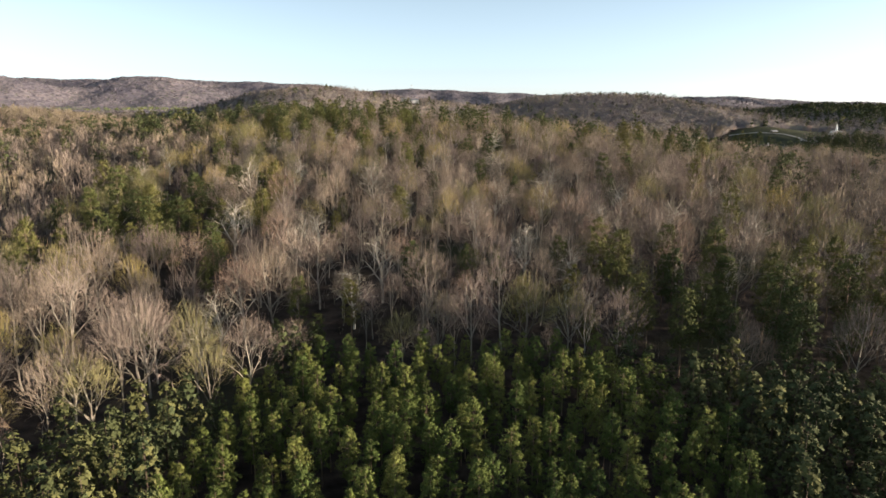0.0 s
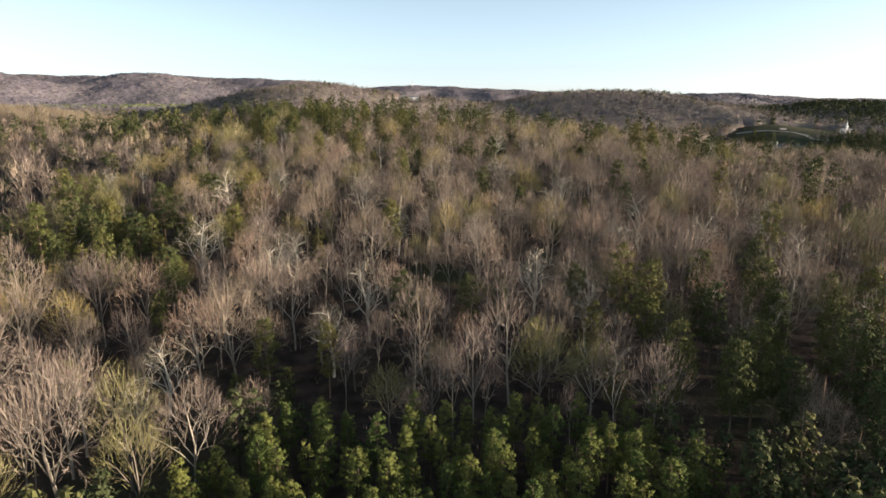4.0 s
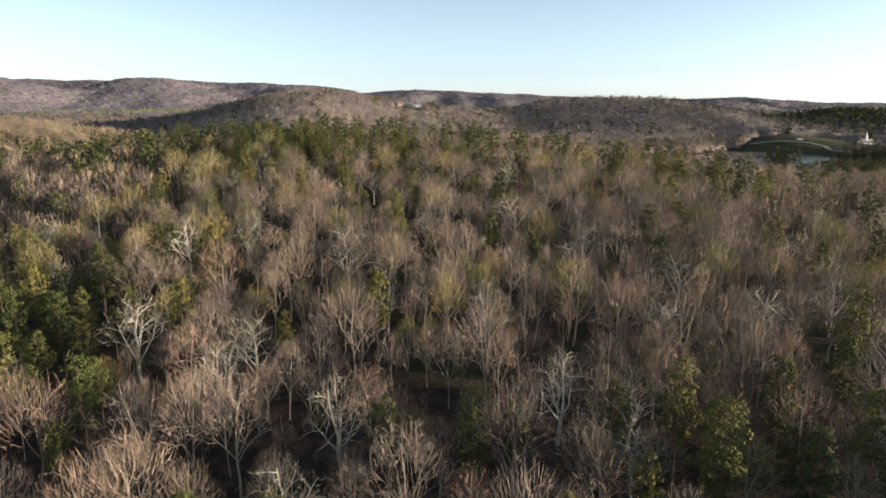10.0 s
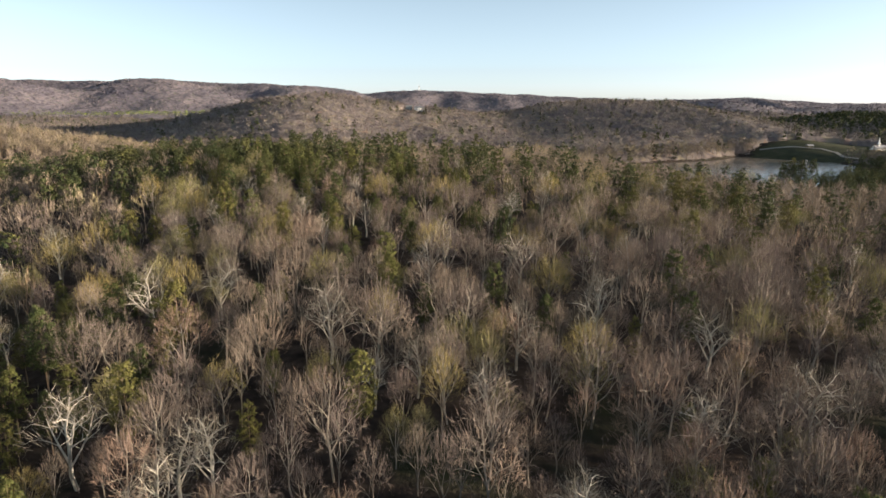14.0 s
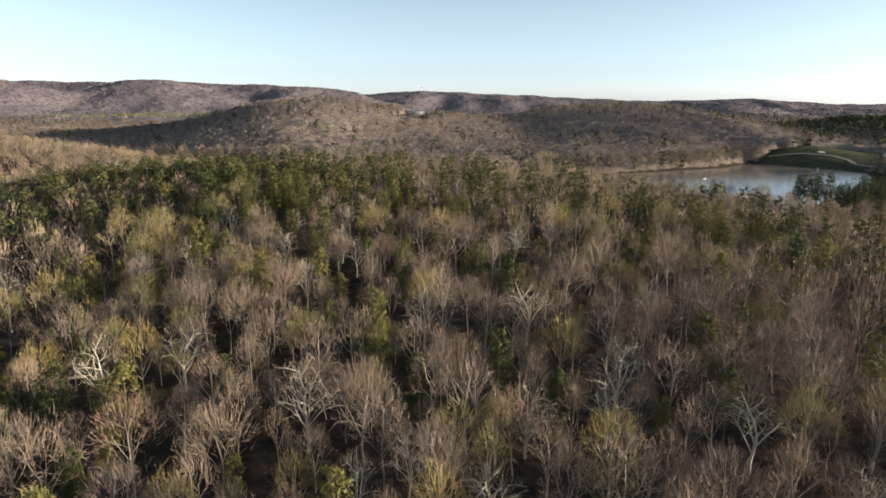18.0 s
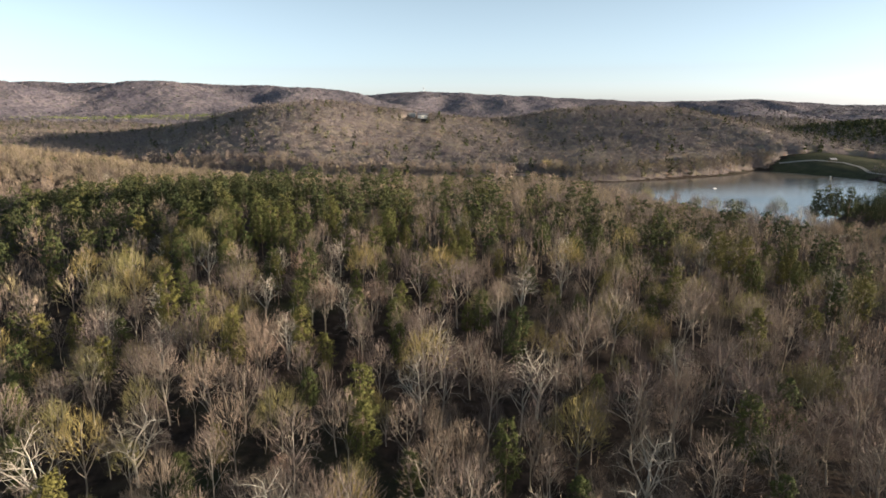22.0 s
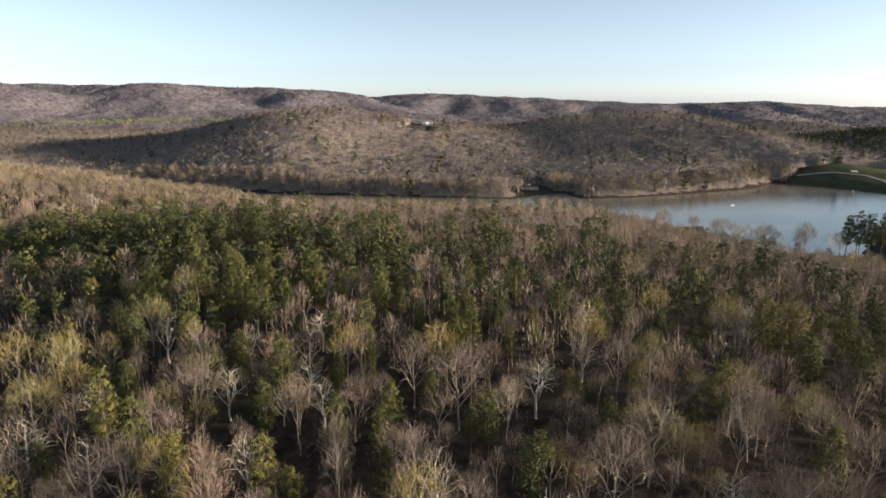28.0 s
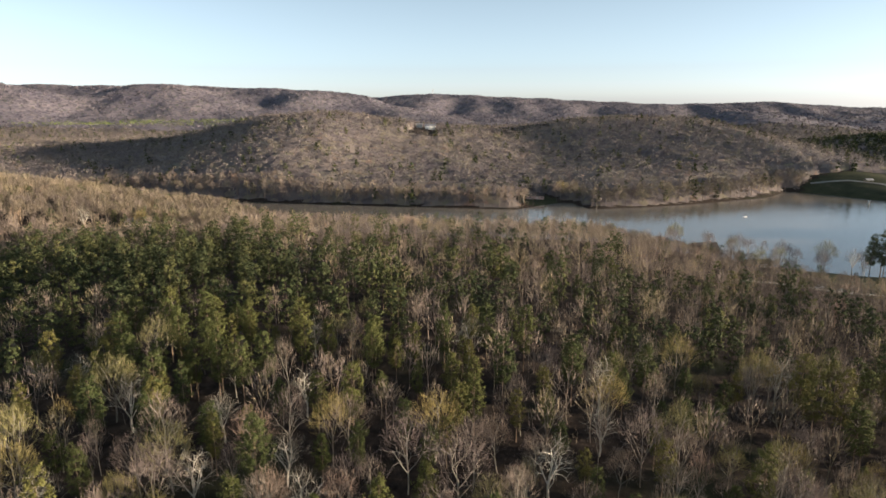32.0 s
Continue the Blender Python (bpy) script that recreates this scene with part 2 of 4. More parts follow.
class Bits:
    """Triangles gathered for one mesh."""

    def __init__(self):
        self.v, self.f = [], []

    def tube(self, pts, radii, sides):
        base = len(self.v)
        for k, (p, r) in enumerate(zip(pts, radii)):
            q = pts[min(k + 1, len(pts) - 1)] - pts[max(k - 1, 0)]
            q = q / (np.linalg.norm(q) + 1e-9)
            a = np.cross(q, (0.3, 0.9, 0.2))
            a /= np.linalg.norm(a) + 1e-9
            b = np.cross(q, a)
            for s in range(sides):
                w = 6.2832 * s / sides
                self.v.append(p + r * (a * math.cos(w) + b * math.sin(w)))
        for k in range(len(pts) - 1):
            for s in range(sides):
                i, j = base + k * sides + s, base + k * sides + (s + 1) % sides
                self.f += [(i, j, j + sides), (i, j + sides, i + sides)]

    def blade(self, p, d, w, rng):
        a = np.cross(d, rng.normal(size=3))
        a *= w / 2 / (np.linalg.norm(a) + 1e-9)
        k = len(self.v)
        self.v += [p - a, p + a, p + d]
        self.f.append((k, k + 1, k + 2))

    def patch(self, p, n, size, rng):
        """A small ragged piece of a crown's outside, facing n."""
        a = unit(np.cross(n, rng.normal(size=3)))
        b = np.cross(n, a)
        k, w = len(self.v), rng.uniform(0, 6.283)
        for s in range(3):
            t = w + 2.094 * s + rng.uniform(-0.5, 0.5)
            self.v.append(p + (a * math.cos(t) + b * math.sin(t)) * size * rng.uniform(0.6, 1.3))
        self.f.append((k, k + 1, k + 2))

    def arrays(self):
        return np.array(self.v), np.array(self.f)


UP = np.array([0.0, 0.0, 1.0])


def hardwood(seed, tall, spread, leaders=5, second=4, third=3, spray=9, width=0.06, fork=0.34, stout=1.0, open_=0.5, long=0.085, dome=0):
    """A leafless tree: a trunk that splits into upswept limbs, which fork again and end in sprays of twigs. Returns wood and twigs."""
    rng = np.random.RandomState(seed)
    wood, haze = Bits(), Bits()
    r0 = 0.0118 * tall * stout
    kids = (0, second, third, 0)
    last = 3 if third else 2

    def limb(p, d, length, r, level):
        n = (3 if level < 3 else 2) if third else 3 - level
        pts = [p]
        for k in range(n):
            d = unit(d + UP * (0.16 if level == 1 else 0.05) + rng.normal(0, 0.15, 3))
            pts.append(pts[-1] + d * length / n)
        wood.tube(pts, [r * (1 - 0.75 * k / n) for k in range(n + 1)], 4 if level == 1 and third else 3)
        turn = rng.uniform(0, 6.28)
        for k in range(kids[level] if level < last else 0):
            at = 0.28 + 0.72 * (k + rng.uniform(0.1, 0.9)) / kids[level]
            i = min(int(at * n), n - 1)
            q = pts[i] + (pts[i + 1] - pts[i]) * (at * n - i)
            turn += 2.4 + rng.normal(0, 0.4)
            side = np.array([math.cos(turn), math.sin(turn), 0.1])
            limb(q, unit(d * 0.7 + side * open_ * 1.5 + UP * 0.10), length * rng.uniform(0.5, 0.72) * (1.2 - 0.5 * at), r * 0.52 * (1.2 - 0.6 * at), level + 1)
        if level >= last - 1:
            for k in range(spray):
                at = rng.uniform(0.35, 1.0)
                i = min(int(at * n), n - 1)
                q = pts[i] + (pts[i + 1] - pts[i]) * (at * n - i)
                haze.blade(q, unit(d + rng.normal(0, 0.42, 3) + UP * 0.35) * tall * long * rng.uniform(0.6, 1.3), width * rng.uniform(0.7, 1.3), rng)

    zs = np.linspace(0, fork + 0.12, 4)
    wob = np.cumsum(rng.normal(0, 0.012 * tall, (4, 2)), 0) * (zs > 0)[:, None]
    spine = [np.array([w[0], w[1], z * tall]) for z, w in zip(zs, wob)]
    wood.tube(spine, [r0 * (1 - 0.55 * z) for z in zs], 6 if third else 4)
    turn = rng.uniform(0, 6.28)
    limb(spine[-1], unit(UP + rng.normal(0, 0.08, 3)), tall * 0.42, r0 * 0.7, 1)
    for k in range(leaders - 1):
        turn += 2.4 + rng.normal(0, 0.3)
        u = (k + rng.uniform(0, 1)) / leaders
        z = fork * (0.72 + 0.5 * u)
        p = np.array([np.interp(z, zs, [q[i] for q in spine]) for i in range(3)])
        limb(p, unit(np.array([math.cos(turn), math.sin(turn), 0]) * (open_ + 0.25) + UP), tall * (0.5 - 0.16 * u) * rng.uniform(0.85, 1.1), r0 * rng.uniform(0.45, 0.62), 1)
    wv, wf = wood.arrays()
    hv, hf = haze.arrays()
    tips = hv[2::3]
    wide = spread * tall / np.percentile(np.hypot(tips[:, 0], tips[:, 1]), 94)

    def domed(v):
        """The crown's outside drawn down to a rounded top."""
        v = v * (wide, wide, 1)
        rho = np.clip(np.hypot(v[:, 0], v[:, 1]) / (spread * tall * 1.05), 0, 1)
        v[:, 2] *= 0.6 + 0.4 * np.sqrt(1 - 0.95 * rho ** 2)
        return v

    wv, hv = domed(wv), domed(hv)
    high = tall / np.percentile(hv[2::3, 2], 99)
    wv, hv = wv * (1, 1, high), hv * (1, 1, high)
    # a brush of fine twigs that ends on the crown's rounded outline
    brush, focus = Bits(), np.array([wob[-1, 0], wob[-1, 1], tall * fork])
    for k in range(dome):
        u, a = rng.uniform(0, 1) ** 0.8, rng.uniform(0, 6.283)
        lump = spread * tall * math.sqrt(u) * (1 + 0.14 * math.sin(3 * a + seed) + 0.10 * math.sin(5 * a + 2 * seed))
        tip = np.array([focus[0] + math.cos(a) * lump, focus[1] + math.sin(a) * lump, tall * (fork + 0.06 + (0.95 - fork) * math.sqrt(max(0.0, 1 - 0.9 * u))) * rng.uniform(0.9, 1.03)])
        root = focus + (tip - focus) * rng.uniform(0.62, 0.9) + rng.normal(0, 0.02 * tall, 3)
        brush.blade(root, tip - root, width * rng.uniform(0.7, 1.3), rng)
    if dome:
        bv, bf = brush.arrays()
        hv, hf = np.concatenate([hv, bv]), np.concatenate([hf, bf + len(hv)])
    return (wv, wf), (hv, hf)


def far_crown(seed, tall, radius, count, size, trunk=True):
    """A leafless tree far off: a rounded, broken crown of small clumps of twigs, and its trunk."""
    rng = np.random.RandomState(seed)
    wood, haze = Bits(), Bits()
    wood.blade(np.zeros(3), UP * tall * 0.75, 0.5, rng)
    ph = rng.uniform(0, 6.28, 2)
    for k in range(count):
        a, up = rng.uniform(0, 6.283), rng.uniform(-0.25, 1.0)
        out = math.sqrt(1 - min(0.98, abs(up)) ** 2)
        lump = 1 + 0.16 * math.sin(3 * a + ph[0]) + 0.12 * math.sin(5 * a + ph[1])
        n = np.array([math.cos(a) * out, math.sin(a) * out, up])
        p = n * (radius * lump, radius * lump, tall * 0.42) * rng.uniform(0.75, 1.02) + UP * tall * 0.58
        haze.patch(p, unit(n * 0.5 + UP * 0.4 + rng.normal(0, 0.45, 3)), size * rng.uniform(0.7, 1.3), rng)
    return (wood.arrays(), haze.arrays()) if trunk else (haze.arrays(),)


def conifer(seed, tall, bare, radius, whorls, branches, tufts, needles, clump, size, fine=True, taper=0.6):
    """A pine: straight trunk, whorls of boughs, and rounded clumps of needles along them."""
    rng = np.random.RandomState(seed)
    wood, green = Bits(), Bits()
    r0 = 0.011 * tall
    zs = np.linspace(0, 1, 5 if fine else 3)
    bend = rng.normal(0, 0.012 * tall, 2)
    spine = [np.array([bend[0] * z * z, bend[1] * z * z, z * tall]) for z in zs]
    wood.tube(spine, [r0 * (1 - 0.93 * z) for z in zs], 5 if fine else 3)

    def tuft(c, out, big):
        for q in range(needles):
            n = unit(rng.normal(0, 0.8, 3) + out * 0.35 + UP * 0.35)
            if q % 3:
                green.patch(c + n * (big, big, big * 0.7) * rng.uniform(0.5, 1.0), unit(n * 0.5 + out * 0.45 + UP * 0.2 + rng.normal(0, 0.18, 3)), size * rng.uniform(0.7, 1.3), rng)
            else:
                green.blade(c + n * big * 0.3, n * big * rng.uniform(0.7, 1.15), size * 0.8, rng)

    turn = rng.uniform(0, 6.28)
    for w in range(whorls):
        z = bare + (0.95 - bare) * (w + rng.uniform(0, 0.7)) / whorls
        up = (z - bare) / (1 - bare)
        r = radius * (0.3 + 0.7 * math.sin(min(1.0, up * 2.6) * 1.57)) * (1 - up) ** taper * rng.uniform(0.8, 1.15) + 0.08 * radius
        for k in range(branches if up < 0.75 else max(2, branches - 2)):
            turn += 6.283 / branches + rng.normal(0, 0.4)
            rr = r * rng.uniform(0.65, 1.15)
            p0 = np.array([bend[0] * z * z, bend[1] * z * z, z * tall])
            out = np.array([math.cos(turn), math.sin(turn), rng.uniform(0.05, 0.4) + 0.6 * up])
            p1 = p0 + out * rr
            if fine:
                wood.tube([p0, p1], [r0 * 0.25 * (1.1 - z), 0.01], 3)
            for j in range(tufts):
                c = p0 + (p1 - p0) * (1 - 0.55 * j / max(1, tufts)) + rng.normal(0, 0.05 * radius, 3)
                tuft(c, unit(out), clump * rng.uniform(0.7, 1.2) * (1 - 0.35 * up))
    tuft(np.array([bend[0], bend[1], tall * 0.95]), UP, clump * 0.8)
    return wood.arrays(), green.arrays()


def pieces(name, made, mats, parts=("trunk", "crown")):
    return [(p, mesh_of(name + "_" + p, v, f, m)) for p, (v, f), m in zip(parts, made, mats)]


def plant(name, meshes, m, label, group, category="tree"):
    root = new(name)
    root.empty_display_size = 0.5
    root.matrix_world = m
    for part_name, me in meshes:
        ob = new(part_name, me)
        ob.parent = root
    return tagged(root, label, category, group)


def scatter(x0, x1, y0, y1, step, seed, jitter=0.42):
    rng = np.random.RandomState(seed)
    xs, ys = np.meshgrid(np.arange(x0, x1, float(step)), np.arange(y0, y1, float(step)))
    xs[::2] += step / 2
    x = (xs + rng.uniform(-jitter, jitter, xs.shape) * step).ravel()
    y = (ys + rng.uniform(-jitter, jitter, ys.shape) * step).ravel()
    return x, y, rng.uniform(size=len(x))


def stature(x, y):
    """Lower growth towards the houses on the near shore."""
    return 1 - 0.42 * np.clip((x - 75) / 75, 0, 1) * np.clip((y - 430) / 60, 0, 1) * (y < 660)


def joined(name, made, mats, x, y, seed, label, smin=0.8, smax=1.2, sink=0.2, smooth=False):
    """One object of many small trees, from a few variants."""
    rng = np.random.RandomState(seed)
    z = height(x, y) - sink
    which, turn, size = rng.randint(0, len(made), len(x)), rng.uniform(0, 6.283, len(x)), rng.uniform(smin, smax, len(x)) * stature(x, y)
    for part, mat in enumerate(mats):
        vs, fs, base = [], [], 0
        for k, tree in enumerate(made):
            sel = np.where(which == k)[0]
            if not len(sel):
                continue
            v, f = tree[part]
            c, s = np.cos(turn[sel])[:, None], np.sin(turn[sel])[:, None]
            sz = size[sel][:, None]
            px = x[sel][:, None] + sz * (c * v[None, :, 0] - s * v[None, :, 1])
            py = y[sel][:, None] + sz * (s * v[None, :, 0] + c * v[None, :, 1])
            pz = z[sel][:, None] + sz * v[None, :, 2]
            vs.append(np.stack([px, py, pz], -1).reshape(-1, 3))
            fs.append((f[None] + (np.arange(len(sel)) * len(v))[:, None, None] + base).reshape(-1, 3))
            base += len(sel) * len(v)
        if vs:
            ob = new(name, mesh_of(name, np.concatenate(vs), np.concatenate(fs), mat, smooth))
            tagged(ob, label, "woods", kind="stuff")


# ---- where which trees stand ----
def bell(x, y, cx, cy, rx, ry):
    return np.exp(-((x - cx) / rx) ** 2 - ((y - cy) / ry) ** 2)


def pine_share(x, y):
    s = np.full(np.shape(x), 0.05)
    s = s + 0.75 * bell(x, y, 60, 112, 34, 20) + 0.8 * bell(x, y, -72, 160, 24, 30) + 0.10 * bell(x, y, 10, 120, 20, 14)
    s = s + 0.42 * bell(x, y, 0, 365, 95, 80) + 0.85 * bell(x, y, -165, 410, 90, 80) + 0.35 * bell(x, y, -90, 370, 60, 60) + 0.34 * bell(x, y, 95, 330, 50, 60)
    s = s + 0.24 * bell(x, y, -60, 295, 65, 50) + 1.0 * bell(x, y, 735, 1230, 175, 200) + 1.2 * bell(x, y, 345, 600, 95, 60)
    s = np.where(y > 760, s - 0.02 + 0.06 * (waves(x, y, 160, 8) > 0.7), s + 0.12 * (waves(x, y, 55, 8) > 0.4))
    return np.where(y > 1500, 0.04 + 0.08 * (waves(x, y, 500, 9) > 0.6), s)


def plantation(x, y):
    """The block of young pines under the start of the flight."""
    edge = 100 + 6 * waves(x, y * 0, 60, 4) - 0.22 * np.clip(x, 0, 90)
    return (y < edge) & (x > -56 + 0.62 * (y - 50) + 5 * waves(x * 0, y, 50, 2)) & (x < 140)


def cleared(x, y):
    """Water, lawns, fields, house plots, and a strip opened for the camera's view of the lodge."""
    d = lake_distance(x, y)
    c = (d < 0.8) | lawn(x, y) | dry_field(x, y)
    c |= (np.hypot(x - 116, y - 634) < 12) | (np.hypot(x - 158, y - 622) < 12) | (np.hypot(x - 168, y - 556) < 10)
    c |= np.hypot((x + 235) / 60, (y - 575) / 14) < 1
    # no trees in this strip, so that the lodge shows from the camera
    c |= (np.abs(x + 106) < 20) & (y > 1195) & (y < 1350)
    return c | (np.hypot(x - 246, y - 905) < 9)


def in_view(x, y, margin):
    return (np.abs(x + 0.045 * y) < 0.74 * np.maximum(y, 0) + margin) & (y > -30)


def nearest(x, y):
    return np.maximum.reduce([np.abs(x) / 0.68, y - 168, np.full(np.shape(x), 55.0)])


TALL = [hardwood(10 + k, 14.0 + 0.6 * (k % 4), 0.28 + 0.025 * (k % 4), 5, 4, 3, 6, 0.045, 0.31 + 0.03 * (k % 3), 1.0, 0.55, dome=420) for k in range(8)]
SLIM = [hardwood(30 + k, 13.5 + 0.5 * (k % 3), 0.20, 4, 4, 2, 6, 0.045, 0.38, 0.9, 0.42, dome=260) for k in range(5)]
BROAD = [hardwood(50 + k, 13.5, 0.37, 6, 4, 3, 6, 0.048, 0.28, 1.0, 0.65, dome=560) for k in range(4)]
FORKED = [hardwood(60 + k, 14.0, 0.32 + 0.02 * k, 5, 5, 3, 4, 0.042, 0.30, 1.6, 0.7, 0.075, dome=240) for k in range(5)]
YOUNG_PINE = [conifer(70 + k, 10.0, 0.30, 1.6, 11, 5, 2, 22, 0.5, 0.11, True, 0.7) for k in range(6)]
TALL_PINE = [conifer(90 + k, 14.5 + k % 3, 0.32, 2.7, 11, 6, 2, 22, 0.85, 0.16, True, 0.65) for k in range(5)]
KINDS = {
    "bare_tree": ([pieces("bare_tree", t, (BARK, TWIG)) for t in TALL], "leafless grey-brown hardwood tree with upswept limbs", "bare trees of the wood"),
    "slender_tree": ([pieces("slender_tree", t, (BARK, TWIG)) for t in SLIM], "slender leafless young hardwood tree with narrow crown", "slender trees of the wood"),
    "budding_tree": ([pieces("budding_tree", t, (BARK, BUD)) for t in BROAD[:3] + TALL[:2]], "hardwood tree with yellowish spring buds on its twigs", "budding trees of the wood"),
    "pale_tree": ([pieces("pale_tree", t, (PALE_BARK, PALE_TWIG)) for t in FORKED], "broad leafless tree with whitish bark and forked limbs", "pale-barked trees of the wood"),
    "young_pine": ([pieces("young_pine", t, (PINE_BARK, YOUNG_NEEDLE)) for t in YOUNG_PINE], "young green pine of a dense planted block", "pines of the plantation"),
    "pine_tree": ([pieces("pine_tree", t, (PINE_BARK, NEEDLE)) for t in TALL_PINE], "tall green pine among leafless hardwoods", "pines of the wood"),
}
ROOM = dict.fromkeys(KINDS, 300)


def stand(kind, x, y, size, turn, k):
    meshes, label, group = KINDS[kind]
    z = float(height(np.array([x]), np.array([y]))[0]) - 0.15
    m = Matrix.Translation((x, y, z)) @ Matrix.Rotation(turn, 4, "Z") @ Matrix.Diagonal((size, size, size, 1))
    plant(kind, meshes[k % len(meshes)], m, label, group)
    ROOM[kind] -= 1


# single trees that stand out: kind, x, y, size
STANDING_OUT = {
    "pale_tree": [(-17, 130, 1.2), (-39, 143, 1.0), (-43, 105, 1.0), (14, 139, 1.1), (24, 138, 1.0), (-107, 206, 1.1), (-36, 152, 1.0), (4, 174, 1.0), (-16, 176, 0.9),
                  (-40, 151, 1.0), (25, 199, 1.1), (48, 193, 1.1), (-46, 330, 0.9), (-40, 299, 0.9), (-77, 291, 1.0), (-55, 288, 0.9), (-84, 249, 1.0), (-32, 267, 0.9),
                  (-77, 262, 1.0), (-53, 269, 0.95), (28, 310, 1.1), (-41, 246, 1.0)],
    "budding_tree": [(-89, 258, 1.25), (-36, 354, 0.8), (-97, 173, 1.25), (124, 309, 0.9), (-98, 233, 1.2), (-55, 260, 0.9), (35, 123, 1.0)],
    "pine_tree": [(1, 126, 1.0), (11, 112, 0.85), (34, 132, 0.9), (41, 120, 1.0), (55, 111, 1.05), (-32, 103, 0.6), (-25, 104, 0.6), (-54, 100, 0.75),
                  (-3, 339, 1.0), (5, 310, 1.2), (-16, 288, 0.9), (-69, 333, 0.9), (37, 338, 1.0), (88, 322, 1.0)],
}
rng = np.random.RandomState(7)
for kind, places in STANDING_OUT.items():
    for x, y, size in places:
        stand(kind, x, y, size, 6.28 * rng.uniform(), rng.randint(99))
taken = np.array([p[:2] for places in STANDING_OUT.values() for p in places])
left_over = {"hard": [], "pine": [], "young": []}
# the plantation, in close rows
px, py, pu = scatter(-75, 140, -20, 112, 3.3, 21, 0.4)
keep = plantation(px, py) & in_view(px, py, 45)
order = np.argsort(np.hypot(px[keep], py[keep] - 70))
for n in order:
    x, y, u = px[keep][n], py[keep][n], pu[keep][n]
    if ROOM["young_pine"] > 0 and y > 40:
        stand("young_pine", x, y, 0.60 + 0.48 * u, 6.28 * rng.uniform(), rng.randint(99))
    else:
        left_over["young"].append((x, y))
# the wood along the flight
px, py, pu = scatter(-330, 330, 20, 560, 7.0, 22)
keep = ~plantation(px, py) & ~cleared(px, py) & in_view(px, py, 70)
keep &= np.min(np.hypot(px[:, None] - taken[:, 0], py[:, None] - taken[:, 1]), 1) > 4.2
px, py, pu = px[keep], py[keep], pu[keep]
far = nearest(px, py)
share = pine_share(px, py)
for n in np.argsort(far):
    x, y = px[n], py[n]
    r = rng.uniform(size=4)
    if r[0] < share[n]:
        kind = "pine_tree"
    else:
        kind = "budding_tree" if r[1] < 0.13 + 0.25 * bell(x, y, -110, 190, 60, 80) else "pale_tree" if r[1] > 0.94 else "slender_tree" if r[2] < 0.25 else "bare_tree"
    if far[n] < 165 and ROOM[kind] > 0 and y > 60:
        stand(kind, x, y, 0.72 + 0.6 * r[3] ** 1.2, 6.28 * rng.uniform(), rng.randint(99))
    else:
        left_over["pine" if kind == "pine_tree" else "hard"].append((x, y))

# twig yellow that also holds the gold of low sun on tongue and headland
TONGUE = per_place("tongue_twigs", [(0.0, (0.130, 0.107, 0.090)), (0.6, (0.170, 0.140, 0.100)), (1.0, (0.203, 0.170, 0.109))])
MID_HARD = [hardwood(110 + k, 13.0 + 0.5 * (k % 4), 0.26 + 0.04 * (k % 3), 4, 4, 0, 4, 0.12, 0.33, 1.0, 0.6, 0.11, dome=85) for k in range(8)]
MID_PINE = [conifer(130 + k, 13.0 + k, 0.32, 2.6, 7, 5, 1, 18, 1.0, 0.29, False, 0.65) for k in range(5)]
MID_YOUNG = [conifer(140 + k, 10.0, 0.3, 1.5, 8, 4, 1, 12, 0.62, 0.26, False, 0.7) for k in range(3)]
LOW_HARD = [hardwood(120 + k, 13.0 + 0.5 * (k % 4), 0.27 + 0.04 * (k % 3), 3, 2, 0, 5, 0.22, 0.32, 1.2, 0.6, 0.13, dome=50) for k in range(6)]
FAR_HARD = [far_crown(150 + k, 13.5 + k % 3, 4.2 + 0.4 * (k % 3), 26, 0.82) for k in range(8)]
FAR_PINE = [conifer(160 + k, 15.0, 0.08, 3.2, 5, 4, 1, 4, 1.9, 1.6, False) for k in range(4)]
LAST_HARD = [far_crown(170 + k, 14.0, 7.0, 14, 2.3, False) for k in range(6)]

for key, made, mats, label in (("hard", MID_HARD, (WOODS, WOODS), "leafless grey-brown woods on the near hill"),
                               ("pine", MID_PINE, (DARK_BARK, PINES), "dark green pines among the bare woods"),
                               ("young", MID_YOUNG, (DARK_BARK, PINES), "dense young pines of a planted block")):
    xy = np.array(left_over[key])
    joined({"hard": "near_woods", "pine": "near_pines", "young": "planted_pines"}[key], made, mats, xy[:, 0], xy[:, 1], 31, label, 0.7, 1.3)

# low bare saplings and brush under the near trees
BRUSH = [hardwood(180 + k, 3.6, 0.4, 2, 2, 0, 4, 0.07, 0.2, 1.0, 0.6, 0.14) for k in range(4)]
px, py, pu = scatter(-150, 150, 60, 330, 8.0, 51)
keep = ~plantation(px, py) & in_view(px, py, 10)
joined("undergrowth", BRUSH, (WOODS, WOODS), px[keep], py[keep], 52, "bare brown saplings and brush under the trees", 0.6, 1.3)

# brush along the lake's edge
px, py, pu = scatter(-480, 520, 540, 1000, 5.5, 53)
edge = lake_distance(px, py)
keep = (edge > 0.4) & (edge < 11) & ~lawn(px, py)
joined("shore_brush", BRUSH, (WOODS, WOODS), px[keep], py[keep], 54, "bare brown brush along the lake's edge", 0.9, 1.8)

# woods further off, thinner built with distance
px, py, pu = scatter(-700, 700, 20, 760, 7.8, 41)
keep = ~plantation(px, py) & ~cleared(px, py) & in_view(px, py, 60) & ~((np.abs(px) < 330) & (py < 560))
px, py, pu = px[keep], py[keep], pu[keep]
pine = np.random.RandomState(len(px)).uniform(size=len(px)) < pine_share(px, py)
joined("middle_woods", LOW_HARD, (WOODS, WOODS), px[~pine], py[~pine], 42, "leafless grey-brown woods round the lake", 0.7, 1.25)
